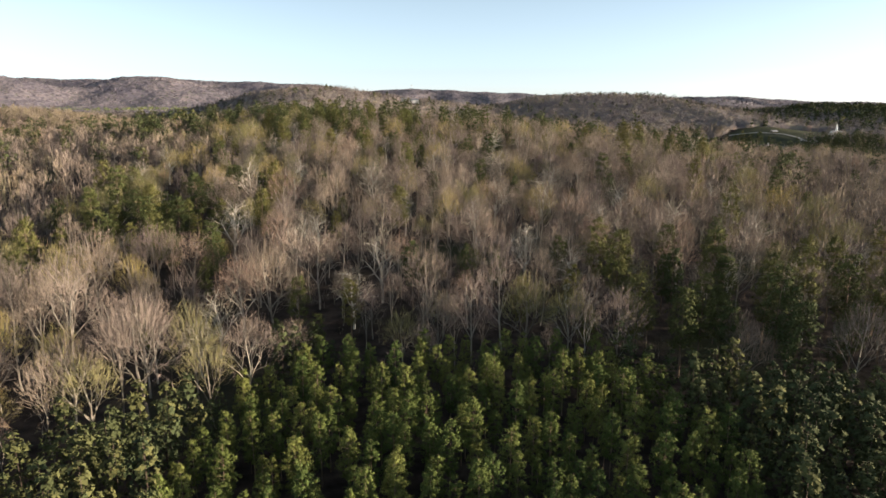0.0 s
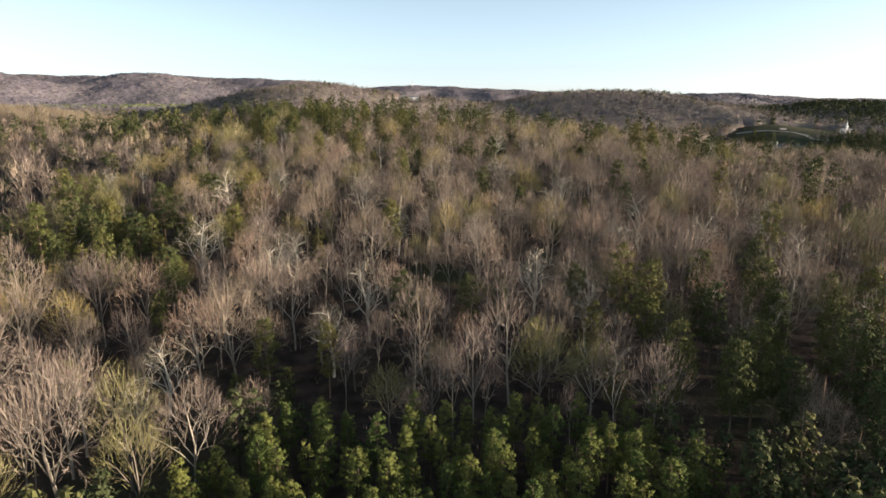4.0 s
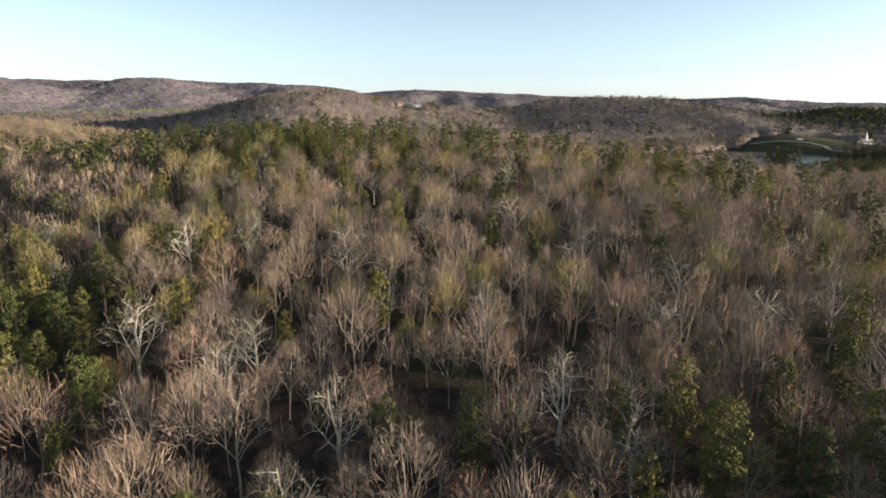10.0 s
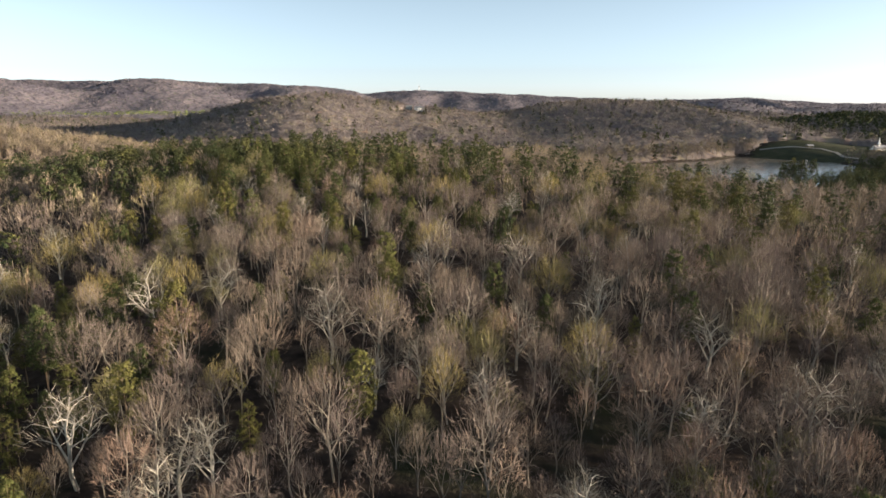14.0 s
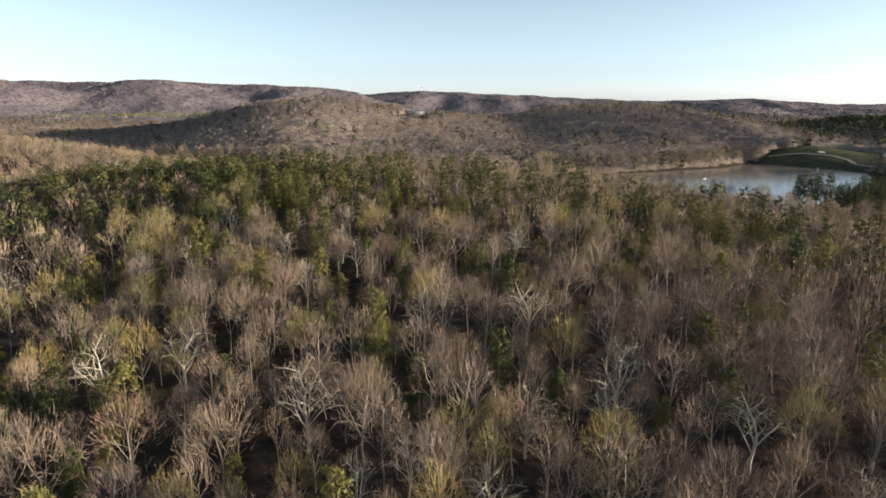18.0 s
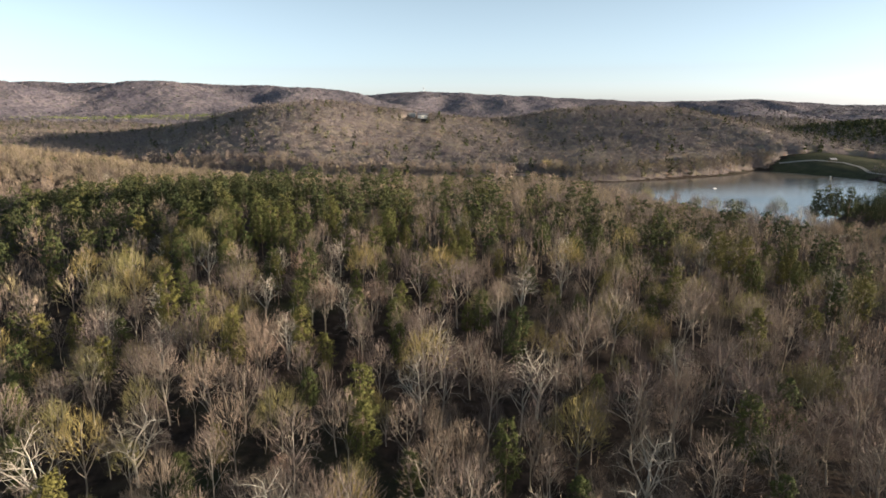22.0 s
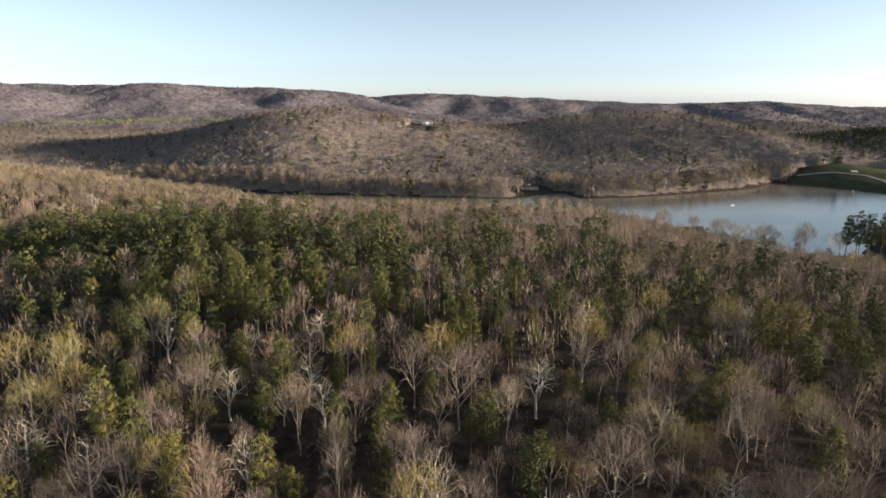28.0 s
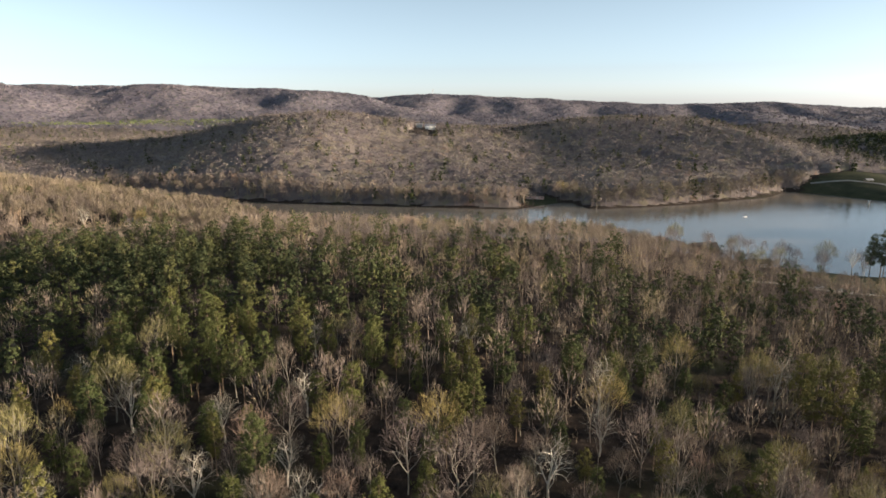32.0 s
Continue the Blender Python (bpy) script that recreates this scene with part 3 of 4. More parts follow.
joined("middle_pines", MID_PINE, (DARK_BARK, PINES), px[pine], py[pine], 43, "dark green pines round the lake", 0.8, 1.2)
# bare woods in front of the houses on the near shore
px, py, pu = scatter(70, 250, 480, 640, 6.0, 63)
keep = ~cleared(px, py) & (np.abs(py - 596 + 0.62 * (px - 130)) < 34) & (pu < 0.8)
joined("shore_woods", LOW_HARD, (WOODS, TONGUE), px[keep], py[keep], 64, "bare brown and yellowish trees before the lake houses", 0.7, 1.1)
# tall pines on the near shore, toward the dam
px, py, pu = scatter(258, 430, 515, 700, 7.0, 65)
keep = ~cleared(px, py) & (lake_distance(px, py) < 48)
joined("shore_pines", MID_PINE, (DARK_BARK, PINES), px[keep], py[keep], 66, "tall dark pines on the near shore of the lake", 1.15, 1.5)
# the wooded tongue of land that runs into the lake
px, py, pu = scatter(-560, -185, 585, 760, 7.0, 61)
keep = ~cleared(px, py) & (lake_distance(px, py) > 2)
joined("tongue_woods", LOW_HARD, (WOODS, TONGUE), px[keep], py[keep], 62, "bare woods on the lake's low tongue of land, yellowed as if sunlit", 1.0, 1.45)
# the front row of trees along the far shore, grey under the hill; the headland's yellow includes painted sunlight
px, py, pu = scatter(-480, 520, 770, 1000, 6.0, 67)
edge = lake_distance(px, py)
keep = (edge > 3) & (edge < 34) & (pu < 0.75) & ~cleared(px, py)
gold = keep & (px > 95)
keep &= px <= 95
joined("far_shore_trees", LOW_HARD, (WOODS, WOODS), px[keep], py[keep], 68, "leafless grey trees along the far shore of the lake", 0.7, 1.5)
joined("headland_trees", LOW_HARD, (WOODS, TONGUE), px[gold], py[gold], 69, "budding trees along the headland in the lake, yellowed as if sunlit", 0.7, 1.45)
px, py, pu = scatter(-1700, 1700, 760, 1950, 8.3, 44)
keep = ~cleared(px, py) & in_view(px, py, 40) & (faces_valley(px, py, 15) | (pu < 0.15))
px, py, pu = px[keep], py[keep], pu[keep]
pine = np.random.RandomState(len(px)).uniform(size=len(px)) < pine_share(px, py)
joined("hillside_woods", FAR_HARD, (HAZY_HILL_WOODS, HAZY_HILL_WOODS), px[~pine], py[~pine], 45, "leafless brown woods on the hills across the lake, cooled for haze", 0.7, 1.25, 1.0)
joined("hillside_pines", FAR_PINE, (DARK_BARK, PINES), px[pine], py[pine], 46, "dark pine woods on the hills across the lake", 0.8, 1.2)
px, py, pu = scatter(-3700, 3700, 1950, 4700, 15.0, 47)
keep = in_view(px, py, 40) & (faces_valley(px, py, 16) | (pu < 0.2))
px, py, pu = px[keep], py[keep], pu[keep]
joined("mountain_woods", LAST_HARD, (HAZY_FAR_WOODS,), px, py, 48, "leafless woods on the distant mountains, greyed and blued for haze", 0.7, 1.25, 4.0)


def canopy(name, x0, x1, y0, y1, step, lift, relief, mat, seed, label):
    """The closed mass of boughs and undergrowth beneath the crowns of the far woods."""
    rng = np.random.RandomState(seed)
    x, y = np.meshgrid(np.arange(x0, x1, float(step)), np.arange(y0, y1, float(step)))
    x, y = x + rng.uniform(-0.35, 0.35, x.shape) * step, y + rng.uniform(-0.35, 0.35, x.shape) * step
    bare = cleared(x, y).astype(float)
    wide = np.pad(bare, 1, mode="edge")
    near = sum(wide[i:i + x.shape[0], j:j + x.shape[1]] for i in range(3) for j in range(3))
    z = height(x, y) + (lift + relief * rng.uniform(-1, 1, x.shape)) * np.clip((lake_distance(x, y) - 6) / 20, 0, 1) * (near == 0)
    use = in_view(x, y, 60) & faces_valley(x, y, 12) & (bare == 0)
    n = np.arange(x.size).reshape(x.shape)
    q = np.stack([n[:-1, :-1], n[:-1, 1:], n[1:, 1:], n[1:, :-1]], -1)[use[:-1, :-1] & use[:-1, 1:] & use[1:, 1:] & use[1:, :-1]]
    ids, q = np.unique(q, return_inverse=True)
    v = np.stack([x, y, z], -1).reshape(-1, 3)[ids]
    tagged(new(name, mesh_of(name, v, q.reshape(-1, 4), mat, True)), label, "woods", kind="stuff")


canopy("hillside_underwood", -1700, 1700, 775, 1960, 6.5, 6.5, 2.2, HAZY_HILL_WOODS, 71, "brown undergrowth and boughs beneath the hillside woods, cooled for haze")
canopy("mountain_underwood", -3700, 3700, 1950, 4800, 13.0, 8.0, 2.6, HAZY_FAR_WOODS, 72, "undergrowth and boughs beneath the mountain woods, tinted for haze")
# trees already in fresh leaf in the far valley
LEAF = per_place("fresh_leaf", [(0.0, (0.10, 0.14, 0.035)), (1.0, (0.17, 0.20, 0.055))], cell=0.1)
px, py, pu = scatter(-1450, -800, 2050, 2500, 22, 57)
keep = pu < 0.5
joined("leafing_trees", FAR_HARD, (WOODS, LEAF), px[keep], py[keep], 58, "hardwoods in fresh green leaf in the far valley", 1.2, 1.7)


# ---- buildings and small things ----
WHITE = plain("white_siding", (0.78, 0.76, 0.72), 0.6, var=0.05)
TAN = plain("tan_siding", (0.42, 0.33, 0.25), 0.8)
ROSE = plain("pinkish_siding", (0.55, 0.40, 0.34), 0.8)
BROWN = plain("brown_siding", (0.16, 0.11, 0.08), 0.8)
SHINGLE = plain("dark_shingle", (0.055, 0.048, 0.045), 0.85, var=0.3, scale=1.0)
SLATE = plain("grey_shingle", (0.22, 0.22, 0.23), 0.8, var=0.2)
TRIM = plain("white_trim", (0.75, 0.74, 0.70), 0.5, var=0.04)
BRICK = plain("chimney_brick", (0.26, 0.12, 0.09), 0.9, var=0.3, scale=6.0)
STEEL = plain("galvanised_steel", (0.45, 0.46, 0.47), 0.45, 0.8)
CONCRETE = plain("pale_concrete", (0.50, 0.48, 0.44), 0.85)
GRAVEL = plain("pale_gravel", (0.24, 0.225, 0.20), 0.95, var=0.25, scale=0.8)
RUBBER = plain("black_rubber", (0.03, 0.03, 0.03), 0.8)
TIMBER = plain("weathered_timber", (0.24, 0.20, 0.16), 0.85)
PAINT = plain("white_car_paint", (0.55, 0.55, 0.55), 0.3, var=0.03)
PANE = plain("window_glass", (0.03, 0.04, 0.05), 0.08, var=0.2)


def part(name, bm, mat, parent, label=""):
    me = bpy.data.meshes.new(name)
    bm.normal_update()
    bm.to_mesh(me)
    bm.free()
    me.materials.append(mat)
    ob = new(name, me)
    ob.parent = parent
    if label:
        ob["label"] = label
    return ob


def box(x0, x1, y0, y1, z0, z1, bevel=0.0):
    bm = bmesh.new()
    bmesh.ops.create_cube(bm, size=1.0, matrix=Matrix.LocRotScale(((x0 + x1) / 2, (y0 + y1) / 2, (z0 + z1) / 2), None, (x1 - x0, y1 - y0, z1 - z0)))
    if bevel:
        bmesh.ops.bevel(bm, geom=bm.edges[:], offset=bevel, segments=1, affect="EDGES")
    return bm


def prism(profile, x0, x1):
    """A profile of (y, z) points carried from x0 to x1."""
    bm = bmesh.new()
    a = [bm.verts.new((x0, y, z)) for y, z in profile]
    b = [bm.verts.new((x1, y, z)) for y, z in profile]
    bm.faces.new(a[::-1])
    bm.faces.new(b)
    for k in range(len(profile)):
        n = (k + 1) % len(profile)
        bm.faces.new((a[k], a[n], b[n], b[k]))
    return bm


def rod(p, q, r0, r1, sides=8):
    p, q = Vector(p), Vector(q)
    bm = bmesh.new()
    m = Matrix.Translation((p + q) / 2) @ (q - p).to_track_quat("Z", "Y").to_matrix().to_4x4()
    bmesh.ops.create_cone(bm, cap_ends=True, segments=sides, radius1=r0, radius2=r1, depth=(q - p).length, matrix=m)
    return bm


def root_at(name, x, y, turn, label, category, group="", lift=0.0):
    ob = new(name)
    z = float(height(np.array([x]), np.array([y]))[0])
    ob.matrix_world = pose(x, y, z + lift, 0, 0, turn)
    return tagged(ob, label, category, group)


def window(parent, x, z, y, w, h, face):
    """A framed window in a long wall; face is -1 for the front and 1 for the back."""
    f = part("window", box(x - w / 2 - 0.09, x + w / 2 + 0.09, y - 0.05, y + 0.05, z - 0.09, z + h + 0.09), TRIM, parent)
    part("pane", box(x - w / 2, x + w / 2, y + face * 0.03 - 0.03, y + face * 0.03 + 0.03, z, z + h), PANE, f)
    part("sill", box(x - w / 2 - 0.15, x + w / 2 + 0.15, y + face * 0.1 - 0.08, y + face * 0.1 + 0.08, z - 0.17, z - 0.092), TRIM, f)


def gable_roof(parent, w, d, h, rise, over, mat, x=0.0, y=0.0):
    t = 0.25
    k = rise / (d / 2)
    for s in (-1, 1):
        prof = [(y + s * 0.02, h + rise), (y + s * 0.02, h + rise + t), (y + s * (d / 2 + over), h - over * k + t), (y + s * (d / 2 + over), h - over * k)]
        part("roof", prism(prof if s > 0 else prof[::-1], x - w / 2 - over, x + w / 2 + over), mat, parent)


def house(name, x, y, turn, w, d, h, rise, wall, roof, label, wing=0.0, chimney=True, windows=4):
    ob = root_at(name, x, y, turn, label, "house", lift=-0.3)
    prof = [(-d / 2, -1.0), (d / 2, -1.0), (d / 2, h), (0, h + rise - 0.05), (-d / 2, h)]
    part("wall", prism(prof, -w / 2, w / 2), wall, ob)
    gable_roof(ob, w, d, h, rise, 0.5, roof)
    for k in range(windows):
        wx = -w / 2 + w * (k + 0.5) / windows
        if k == windows // 2:
            door = part("door", box(wx - 0.5, wx + 0.5, -d / 2 - 0.06, -d / 2 + 0.05, 0.3, 2.4), TRIM, ob, "white panelled front door")
            part("handle", rod((wx + 0.38, -d / 2 - 0.1, 1.3), (wx + 0.38, -d / 2 - 0.05, 1.3), 0.04, 0.04), STEEL, door)
            part("step", box(wx - 0.9, wx + 0.9, -d / 2 - 1.1, -d / 2 - 0.07, -0.5, 0.28), CONCRETE, ob)
        else:
            window(ob, wx, 1.1, -d / 2 - 0.01, 1.2, 1.3, -1)
        window(ob, wx, 1.1, d / 2 + 0.01, 1.2, 1.3, 1)
    if wing:
        ww = w * 0.4
        wp = [(-d / 2 - wing, -1.0), (-d / 2 + 0.5, -1.0), (-d / 2 + 0.5, h - 0.3), (-d / 2 - wing, h - 0.3)]
        g = part("wing_wall", prism(wp, -w / 2 + 0.4, -w / 2 + 0.4 + ww), wall, ob)
        bm = bmesh.new()
        x0, x1, y0, y1 = -w / 2 - 0.1, -w / 2 + 0.9 + ww, -d / 2 - wing - 0.5, 0.0
        xm, zt = (x0 + x1) / 2, h + rise * 0.75
        v = [bm.verts.new(c) for c in ((x0, y0, h - 0.35), (x1, y0, h - 0.35), (xm, y0, zt), (x0, y1, h - 0.35), (x1, y1, h - 0.35), (xm, y1, zt))]
        for f in ((0, 1, 2), (3, 5, 4), (0, 2, 5, 3), (1, 4, 5, 2), (0, 3, 4, 1)):
            bm.faces.new([v[i] for i in f])
        part("wing_roof", bm, roof, ob)
        window(g, -w / 2 + 0.4 + ww / 2, 1.1, -d / 2 - wing - 0.01, 1.6, 1.3, -1)
    if chimney:
        c = part("chimney", box(w * 0.22, w * 0.22 + 0.9, 0.3, 1.2, h, h + rise + 1.2, 0.03), BRICK, ob)
        part("chimney_cap", box(w * 0.22 - 0.1, w * 0.22 + 1.0, 0.2, 1.3, h + rise + 1.2, h + rise + 1.35), CONCRETE, c)
    return ob


house("lake_house", 116, 634, 12, 13, 8, 3.4, 2.4, BROWN, SHINGLE, "dark brown lake house with low dark shingle roof", wing=0)
house("lake_house", 158, 622, 8, 17, 10, 4.0, 4.4, BROWN, SHINGLE, "dark gabled lake house with steep shingle roof among bare trees", wing=4.0)
house("lake_house", 168, 556, 10, 14, 8, 3.2, 1.6, TAN, SHINGLE, "long low tan house with flat-pitched dark roof by the lake", wing=0, chimney=False)
house("cove_house", 54, 846, -6, 19, 9, 3.6, 2.6, ROSE, SHINGLE, "pinkish single-storey house with dark roof above a cove", wing=3.0)
house("white_house", -268, 626, 25, 9, 6.5, 3.2, 2.4, WHITE, SLATE, "white house with grey roof among bare trees", wing=2.5)
house("white_cottage", 246, 905, -15, 6, 5, 2.8, 1.8, WHITE, SLATE, "small white cottage half hidden in bare woods", windows=3)
house("hilltop_lodge", -100, 1335, 4, 20, 10, 7.0, 3.0, WHITE, SLATE, "long white lodge with grey roof on a wooded hilltop", wing=5.0, windows=8)
house("hilltop_annex", -121, 1338, 4, 12, 8, 6.5, 1.6, CONCRETE, SLATE, "low grey-roofed annex beside a white lodge", windows=4, chimney=False)


def church(x, y, turn):
    ob = root_at("church", x, y, turn, "white church with grey roof and tall white steeple", "church", lift=-0.2)
    w, d, h, rise = 17, 10, 3.2, 3.4
    part("wall", prism([(-d / 2, -1), (d / 2, -1), (d / 2, h), (0, h + rise - 0.05), (-d / 2, h)], -w / 2, w / 2), WHITE, ob)
    gable_roof(ob, w, d, h, rise, 0.8, SLATE)
    for k in range(6):
        window(ob, -w / 2 + 1.6 + k * 2.7, 0.8, -d / 2 - 0.01, 0.8, 1.7, -1)
    s = part("steeple", box(-1.1, 1.1, -1.1, 1.1, h, h + rise + 3.0, 0.05), WHITE, ob)
    part("louvre", box(-0.5, 0.5, -1.17, -1.08, h + rise + 0.9, h + rise + 2.4), SLATE, s, "grey slatted louvre")
    part("spire", rod((0, 0, h + rise + 3.0), (0, 0, h + rise + 11), 1.2, 0.06, 8), WHITE, s)
    part("porch", box(-w / 2 - 2.4, -w / 2 - 0.02, -2, 2, -0.5, 2.8), WHITE, ob)


church(528, 925, 18)


def lookout(x, y):
    ob = root_at("lookout_tower", x, y, 20, "steel lookout tower with cabin on a far ridge", "tower", lift=-0.5)
    for sx in (-1, 1):
        for sy in (-1, 1):
            part("leg", rod((sx * 4.0, sy * 4.0, 0), (sx * 2.0, sy * 2.0, 30), 0.35, 0.28, 6), STEEL, ob)
    for k in range(5):
        z = 4 + k * 6
        r = 4.0 - 2.0 * z / 30
        for sx, sy, tx, ty in ((-1, -1, 1, -1), (1, -1, 1, 1), (1, 1, -1, 1), (-1, 1, -1, -1)):
            part("brace", rod((sx * r, sy * r, z), (tx * (r - 0.3), ty * (r - 0.3), z + 5), 0.15, 0.15, 5), STEEL, ob)
    cab = part("cabin", box(-3, 3, -3, 3, 30, 33.5, 0.1), TIMBER, ob)
    part("cabin_roof", rod((0, 0, 33.5), (0, 0, 35.5), 4.6, 0.2, 4), SHINGLE, cab)
    part("mast", rod((0, 0, 35), (0, 0, 46), 0.25, 0.12, 6), STEEL, ob)


lookout(-341, 4325)


def fishing_boat(x, y, turn):
    ob = new("fishing_boat")
    ob.matrix_world = pose(x, y, 0.0, 0, 0, turn) @ Matrix.Diagonal((0.8, 0.8, 0.8, 1))
    tagged(ob, "small pale fishing boat on the open lake", "boat")
    bm = bmesh.new()
    rings = []
    for s, half, keel in ((-3.0, 1.0, -0.25), (-1.0, 1.15, -0.3), (1.2, 1.0, -0.25), (2.4, 0.55, 0.0), (3.1, 0.05, 0.35)):
        rings.append([bm.verts.new(c) for c in ((s, -half, 0.75), (s, -half * 0.7, keel), (s, half * 0.7, keel), (s, half, 0.75), (s, half * 0.85, 0.72), (s, half * 0.55, keel + 0.14), (s, -half * 0.55, keel + 0.14), (s, -half * 0.85, 0.72))])
    for a, b in zip(rings, rings[1:]):
        for k in range(8):
            bm.faces.new((a[k], a[(k + 1) % 8], b[(k + 1) % 8], b[k]))
    bm.faces.new(rings[0][::-1])
    bm.faces.new(rings[-1])
    part("hull", bm, PAINT, ob)
    for sx in (-1.6, 0.3):
        part("seat", box(sx - 0.3, sx + 0.3, -0.75, 0.75, 0.3, 0.42, 0.03), TIMBER, ob)
    m = part("outboard_motor", box(-3.5, -3.02, -0.22, 0.22, 0.5, 1.2, 0.06), RUBBER, ob)
    part("shaft", rod((-3.25, 0, -0.5), (-3.25, 0, 0.5), 0.07, 0.07), STEEL, m)
    part("console", box(-0.7, -0.3, -0.4, 0.4, 0.2, 1.3, 0.05), PAINT, ob)


fishing_boat(241, 762, 30)


def intake_tower(x, y):
    ob = new("intake_tower")
    ob.matrix_world = pose(x, y, -3.0)
    tagged(ob, "pale concrete intake tower standing in the lake", "tower")
    part("shaft", rod((0, 0, 0), (0, 0, 6.4), 0.8, 0.75, 16), CONCRETE, ob)
    part("platform", rod((0, 0, 6.4), (0, 0, 6.6), 1.2, 1.2, 16), CONCRETE, ob)
    for k in range(8):
        a = k * 0.785
        part("post", rod((1.1 * math.cos(a), 1.1 * math.sin(a), 6.6), (1.1 * math.cos(a), 1.1 * math.sin(a), 7.6), 0.04, 0.04, 6), STEEL, ob)


intake_tower(398, 846)


def shelter(x, y, turn):
    ob = root_at("picnic_shelter", x, y, turn, "open picnic shelter with pale roof on a lawn", "shelter")
    for sx in (-3.5, 3.5):
        for sy in (-2.2, 2.2):
            part("post", box(sx - 0.12, sx + 0.12, sy - 0.12, sy + 0.12, -0.3, 2.7, 0.02), TIMBER, ob)
    gable_roof(ob, 8, 5.4, 2.7, 1.5, 0.5, SLATE)
    part("table", box(-1.2, 1.2, -0.5, 0.5, 0.7, 0.78), TIMBER, ob)


shelter(446, 935, 10)


def car(x, y, turn, paint, label):
    ob = root_at("parked_car", x, y, turn, label, "car", lift=0.12)
    part("body", prism([(-0.85, 0.3), (0.85, 0.3), (0.88, 0.85), (0.8, 0.95), (-0.8, 0.95), (-0.88, 0.85)], -2.25, 2.25), paint, ob)
    bm = bmesh.new()
    v = [bm.verts.new(c) for c in ((-1.6, -0.76, 0.95), (1.1, -0.76, 0.95), (1.1, 0.76, 0.95), (-1.6, 0.76, 0.95), (-1.1, -0.6, 1.48), (0.4, -0.6, 1.48), (0.4, 0.6, 1.48), (-1.1, 0.6, 1.48))]
    for f in ((0, 1, 5, 4), (1, 2, 6, 5), (2, 3, 7, 6), (3, 0, 4, 7), (4, 5, 6, 7)):
        bm.faces.new([v[i] for i in f])
    part("cabin", bm, PANE, ob, "dark glazed cabin")
    part("roof", box(-1.12, 0.42, -0.61, 0.61, 1.482, 1.53, 0.01), paint, ob)
    for sx in (-1.4, 1.4):
        for sy in (-1, 1):
            wh = part("wheel", rod((sx, sy * 0.7, 0.3), (sx, sy * 0.9, 0.3), 0.33, 0.33, 14), RUBBER, ob)
            part("rim", rod((sx, sy * 0.9, 0.3), (sx, sy * 0.92, 0.3), 0.2, 0.2, 10), STEEL, wh)


car(-255, 628, 35, PAINT, "white car parked on the drive of a white house")
car(168, 484, 15, PAINT, "white car parked on a pale gravel drive")
car(176, 480, 20, STEEL, "silver car parked on a pale gravel drive")


def track(name, pts, width, mat, label):
    """A strip laid on the ground along the points."""
    v, f, dense = [], [], []
    for (ax, ay), (bx, by) in zip(pts, pts[1:]):
        n = max(2, int(math.hypot(bx - ax, by - ay) / 2.5))
        dense += [(ax + (bx - ax) * k / n, ay + (by - ay) * k / n) for k in range(n)]
    dense.append(pts[-1])
    for k, (x, y) in enumerate(dense):
        a, b = dense[max(0, k - 1)], dense[min(len(dense) - 1, k + 1)]
        d = math.hypot(b[0] - a[0], b[1] - a[1])
        nx_, ny_ = -(b[1] - a[1]) / d, (b[0] - a[0]) / d
        for s in (-1, 1):
            px_, py_ = x + s * nx_ * width / 2, y + s * ny_ * width / 2
            v.append((px_, py_, float(height(np.array([px_]), np.array([py_]))[0]) + 0.22))
        if k:
            f.append((2 * k - 2, 2 * k - 1, 2 * k + 1, 2 * k))
    tagged(new(name, mesh_of(name, np.array(v), np.array(f), mat)), label, "track", kind="structure")


track("road_drive", [(128, 484), (147, 487), (160, 482), (175, 478), (205, 480), (225, 500)], 5.0, GRAVEL, "pale gravel drive across a lawn by the lake")
track("road_field", [(390, 953), (430, 947), (456, 925), (461, 899), (455, 870), (470, 830)], 5.0, GRAVEL, "pale track curving over the green field")
track("road_house", [(-300, 596), (-270, 604), (-252, 626), (-240, 650)], 4.0, GRAVEL, "pale drive of a white house")



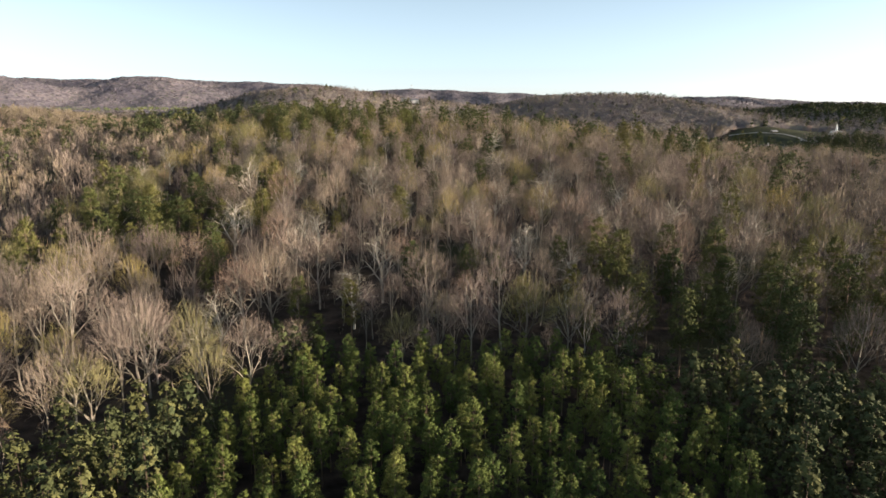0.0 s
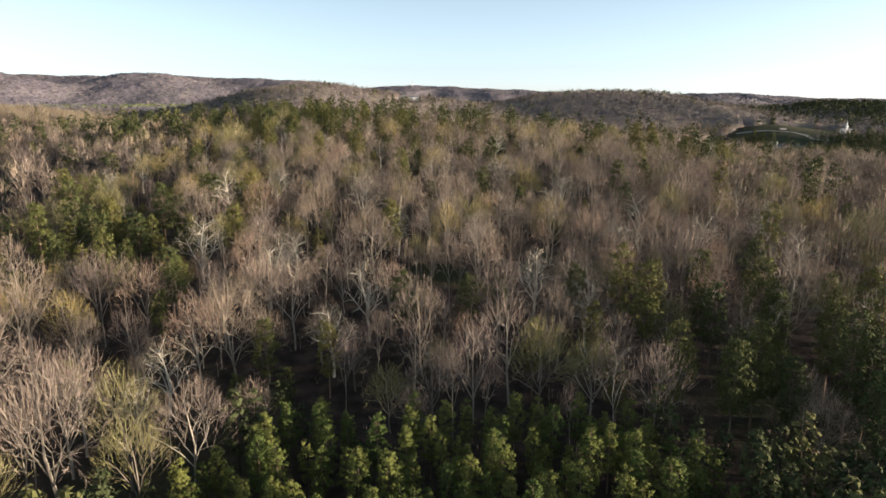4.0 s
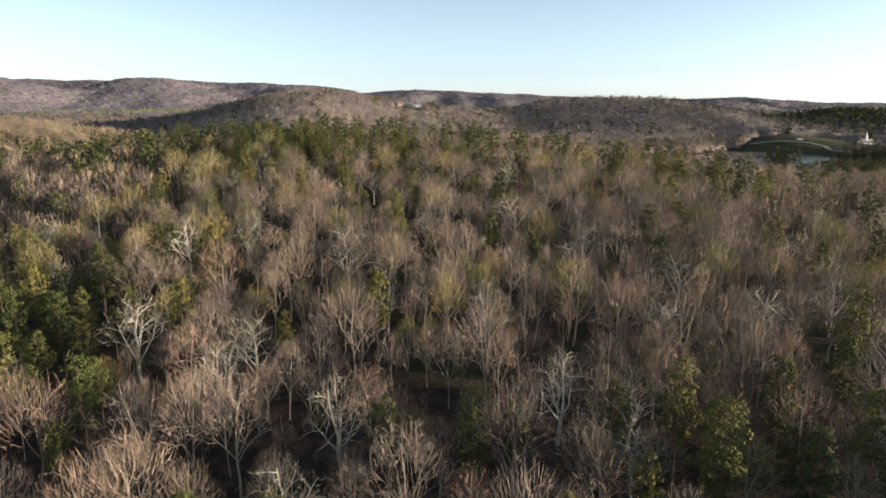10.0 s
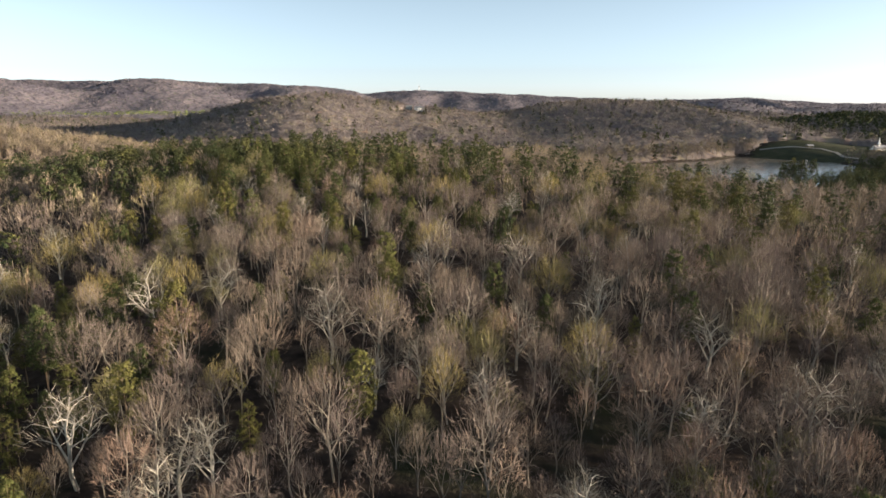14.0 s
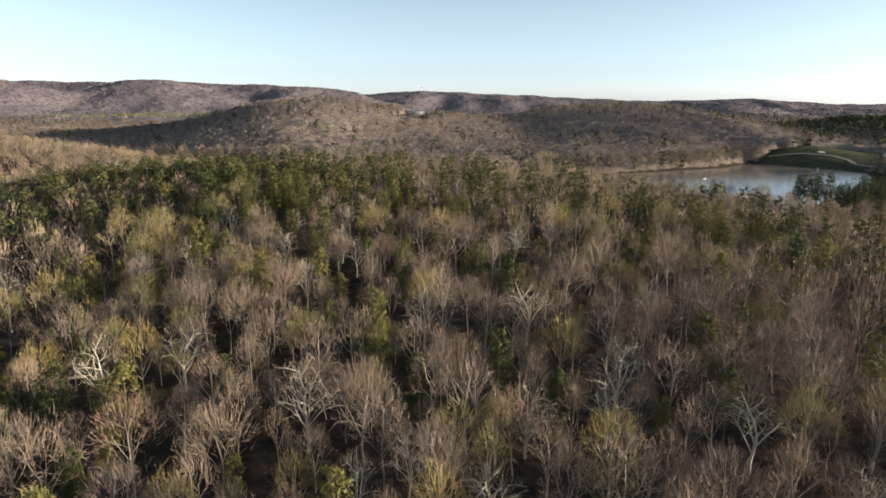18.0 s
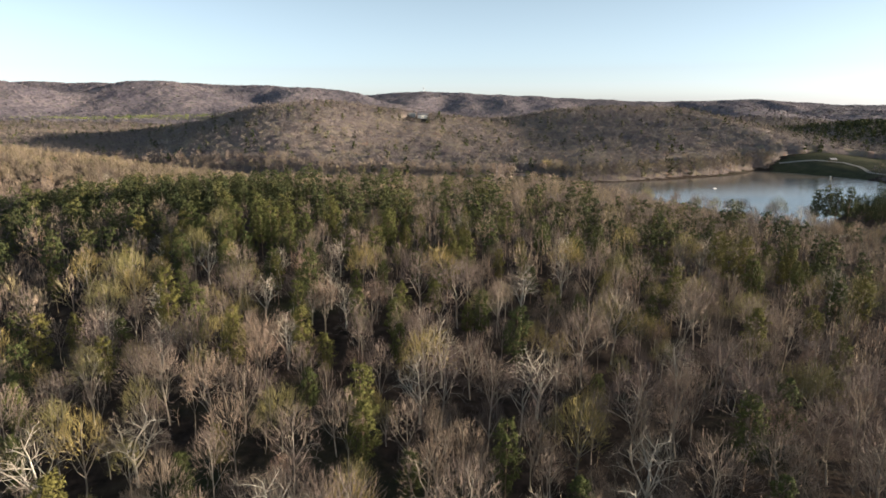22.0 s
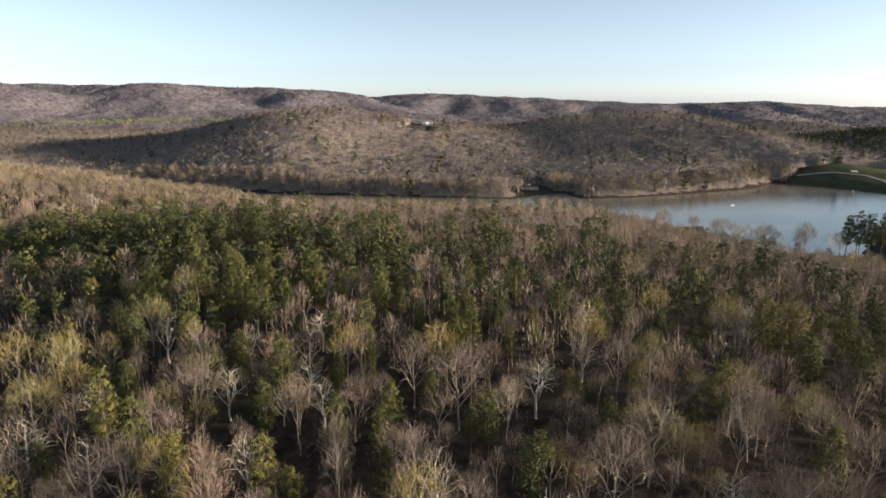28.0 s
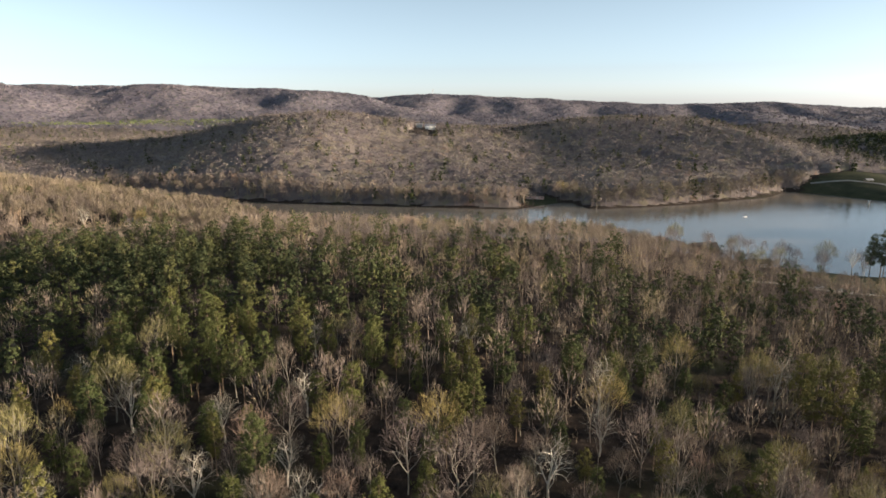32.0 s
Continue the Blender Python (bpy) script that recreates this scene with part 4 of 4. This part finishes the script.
# single trees on the near shore and by the lawns
def lone(kind, x, y, size, k=0):
    meshes, label, group = KINDS[kind]
    z = float(height(np.array([x]), np.array([y]))[0]) - 0.15
    plant(kind, meshes[k % len(meshes)], Matrix.Translation((x, y, z)) @ Matrix.Rotation(k * 1.3, 4, "Z") @ Matrix.Diagonal((size, size, size, 1)),
          {"pine_tree": "tall dark pine on the open lake shore", "budding_tree": "round-crowned budding tree on the open lake shore"}.get(kind, "leafless tree on the open lake shore"), "trees of the near shore")


for k, (kind, x, y, size) in enumerate([
        ("budding_tree", 216, 572, 1.15), ("pale_tree", 227, 561, 0.9), ("bare_tree", 196, 588, 0.85), ("slender_tree", 188, 596, 0.85), ("bare_tree", 203, 581, 0.7), ("bare_tree", 181, 603, 0.8),
        ("pine_tree", 230, 549, 1.2), ("pine_tree", 235, 547, 1.25), ("pine_tree", 239, 541, 1.2), ("pine_tree", 241, 546, 1.25), ("pine_tree", 233, 541, 1.15), ("pine_tree", 247, 542, 1.3), ("pine_tree", 227, 544, 1.0), ("bare_tree", 229, 554, 0.8),
        ("bare_tree", 138, 628, 0.8), ("budding_tree", 142, 640, 1.1), ("slender_tree", 150, 600, 0.9), ("bare_tree", 176, 606, 0.9), ("slender_tree", 130, 612, 0.9), ("budding_tree", 165, 592, 0.8),
        ("bare_tree", 148, 585, 0.9), ("slender_tree", 158, 575, 0.9), ("bare_tree", 182, 548, 0.8), ("slender_tree", 150, 556, 0.8), ("budding_tree", 170, 535, 0.8), ("bare_tree", 186, 520, 0.8),
        ("bare_tree", 200, 545, 0.7), ("slender_tree", 160, 520, 0.8), ("slender_tree", 210, 520, 0.7), ("budding_tree", 148, 510, 0.8),
        ("pale_tree", -285, 594, 1.0), ("budding_tree", -245, 598, 0.9), ("bare_tree", -262, 608, 0.8), ("bare_tree", -300, 606, 0.9), ("slender_tree", -236, 606, 0.9), ("budding_tree", -228, 612, 0.9),
        ("bare_tree", 76, 838, 1.0), ("budding_tree", 82, 852, 1.1), ("slender_tree", 44, 824, 0.8), ("pale_tree", 40, 818, 0.8)]):
    lone(kind, x, y, size * 1.45, k)
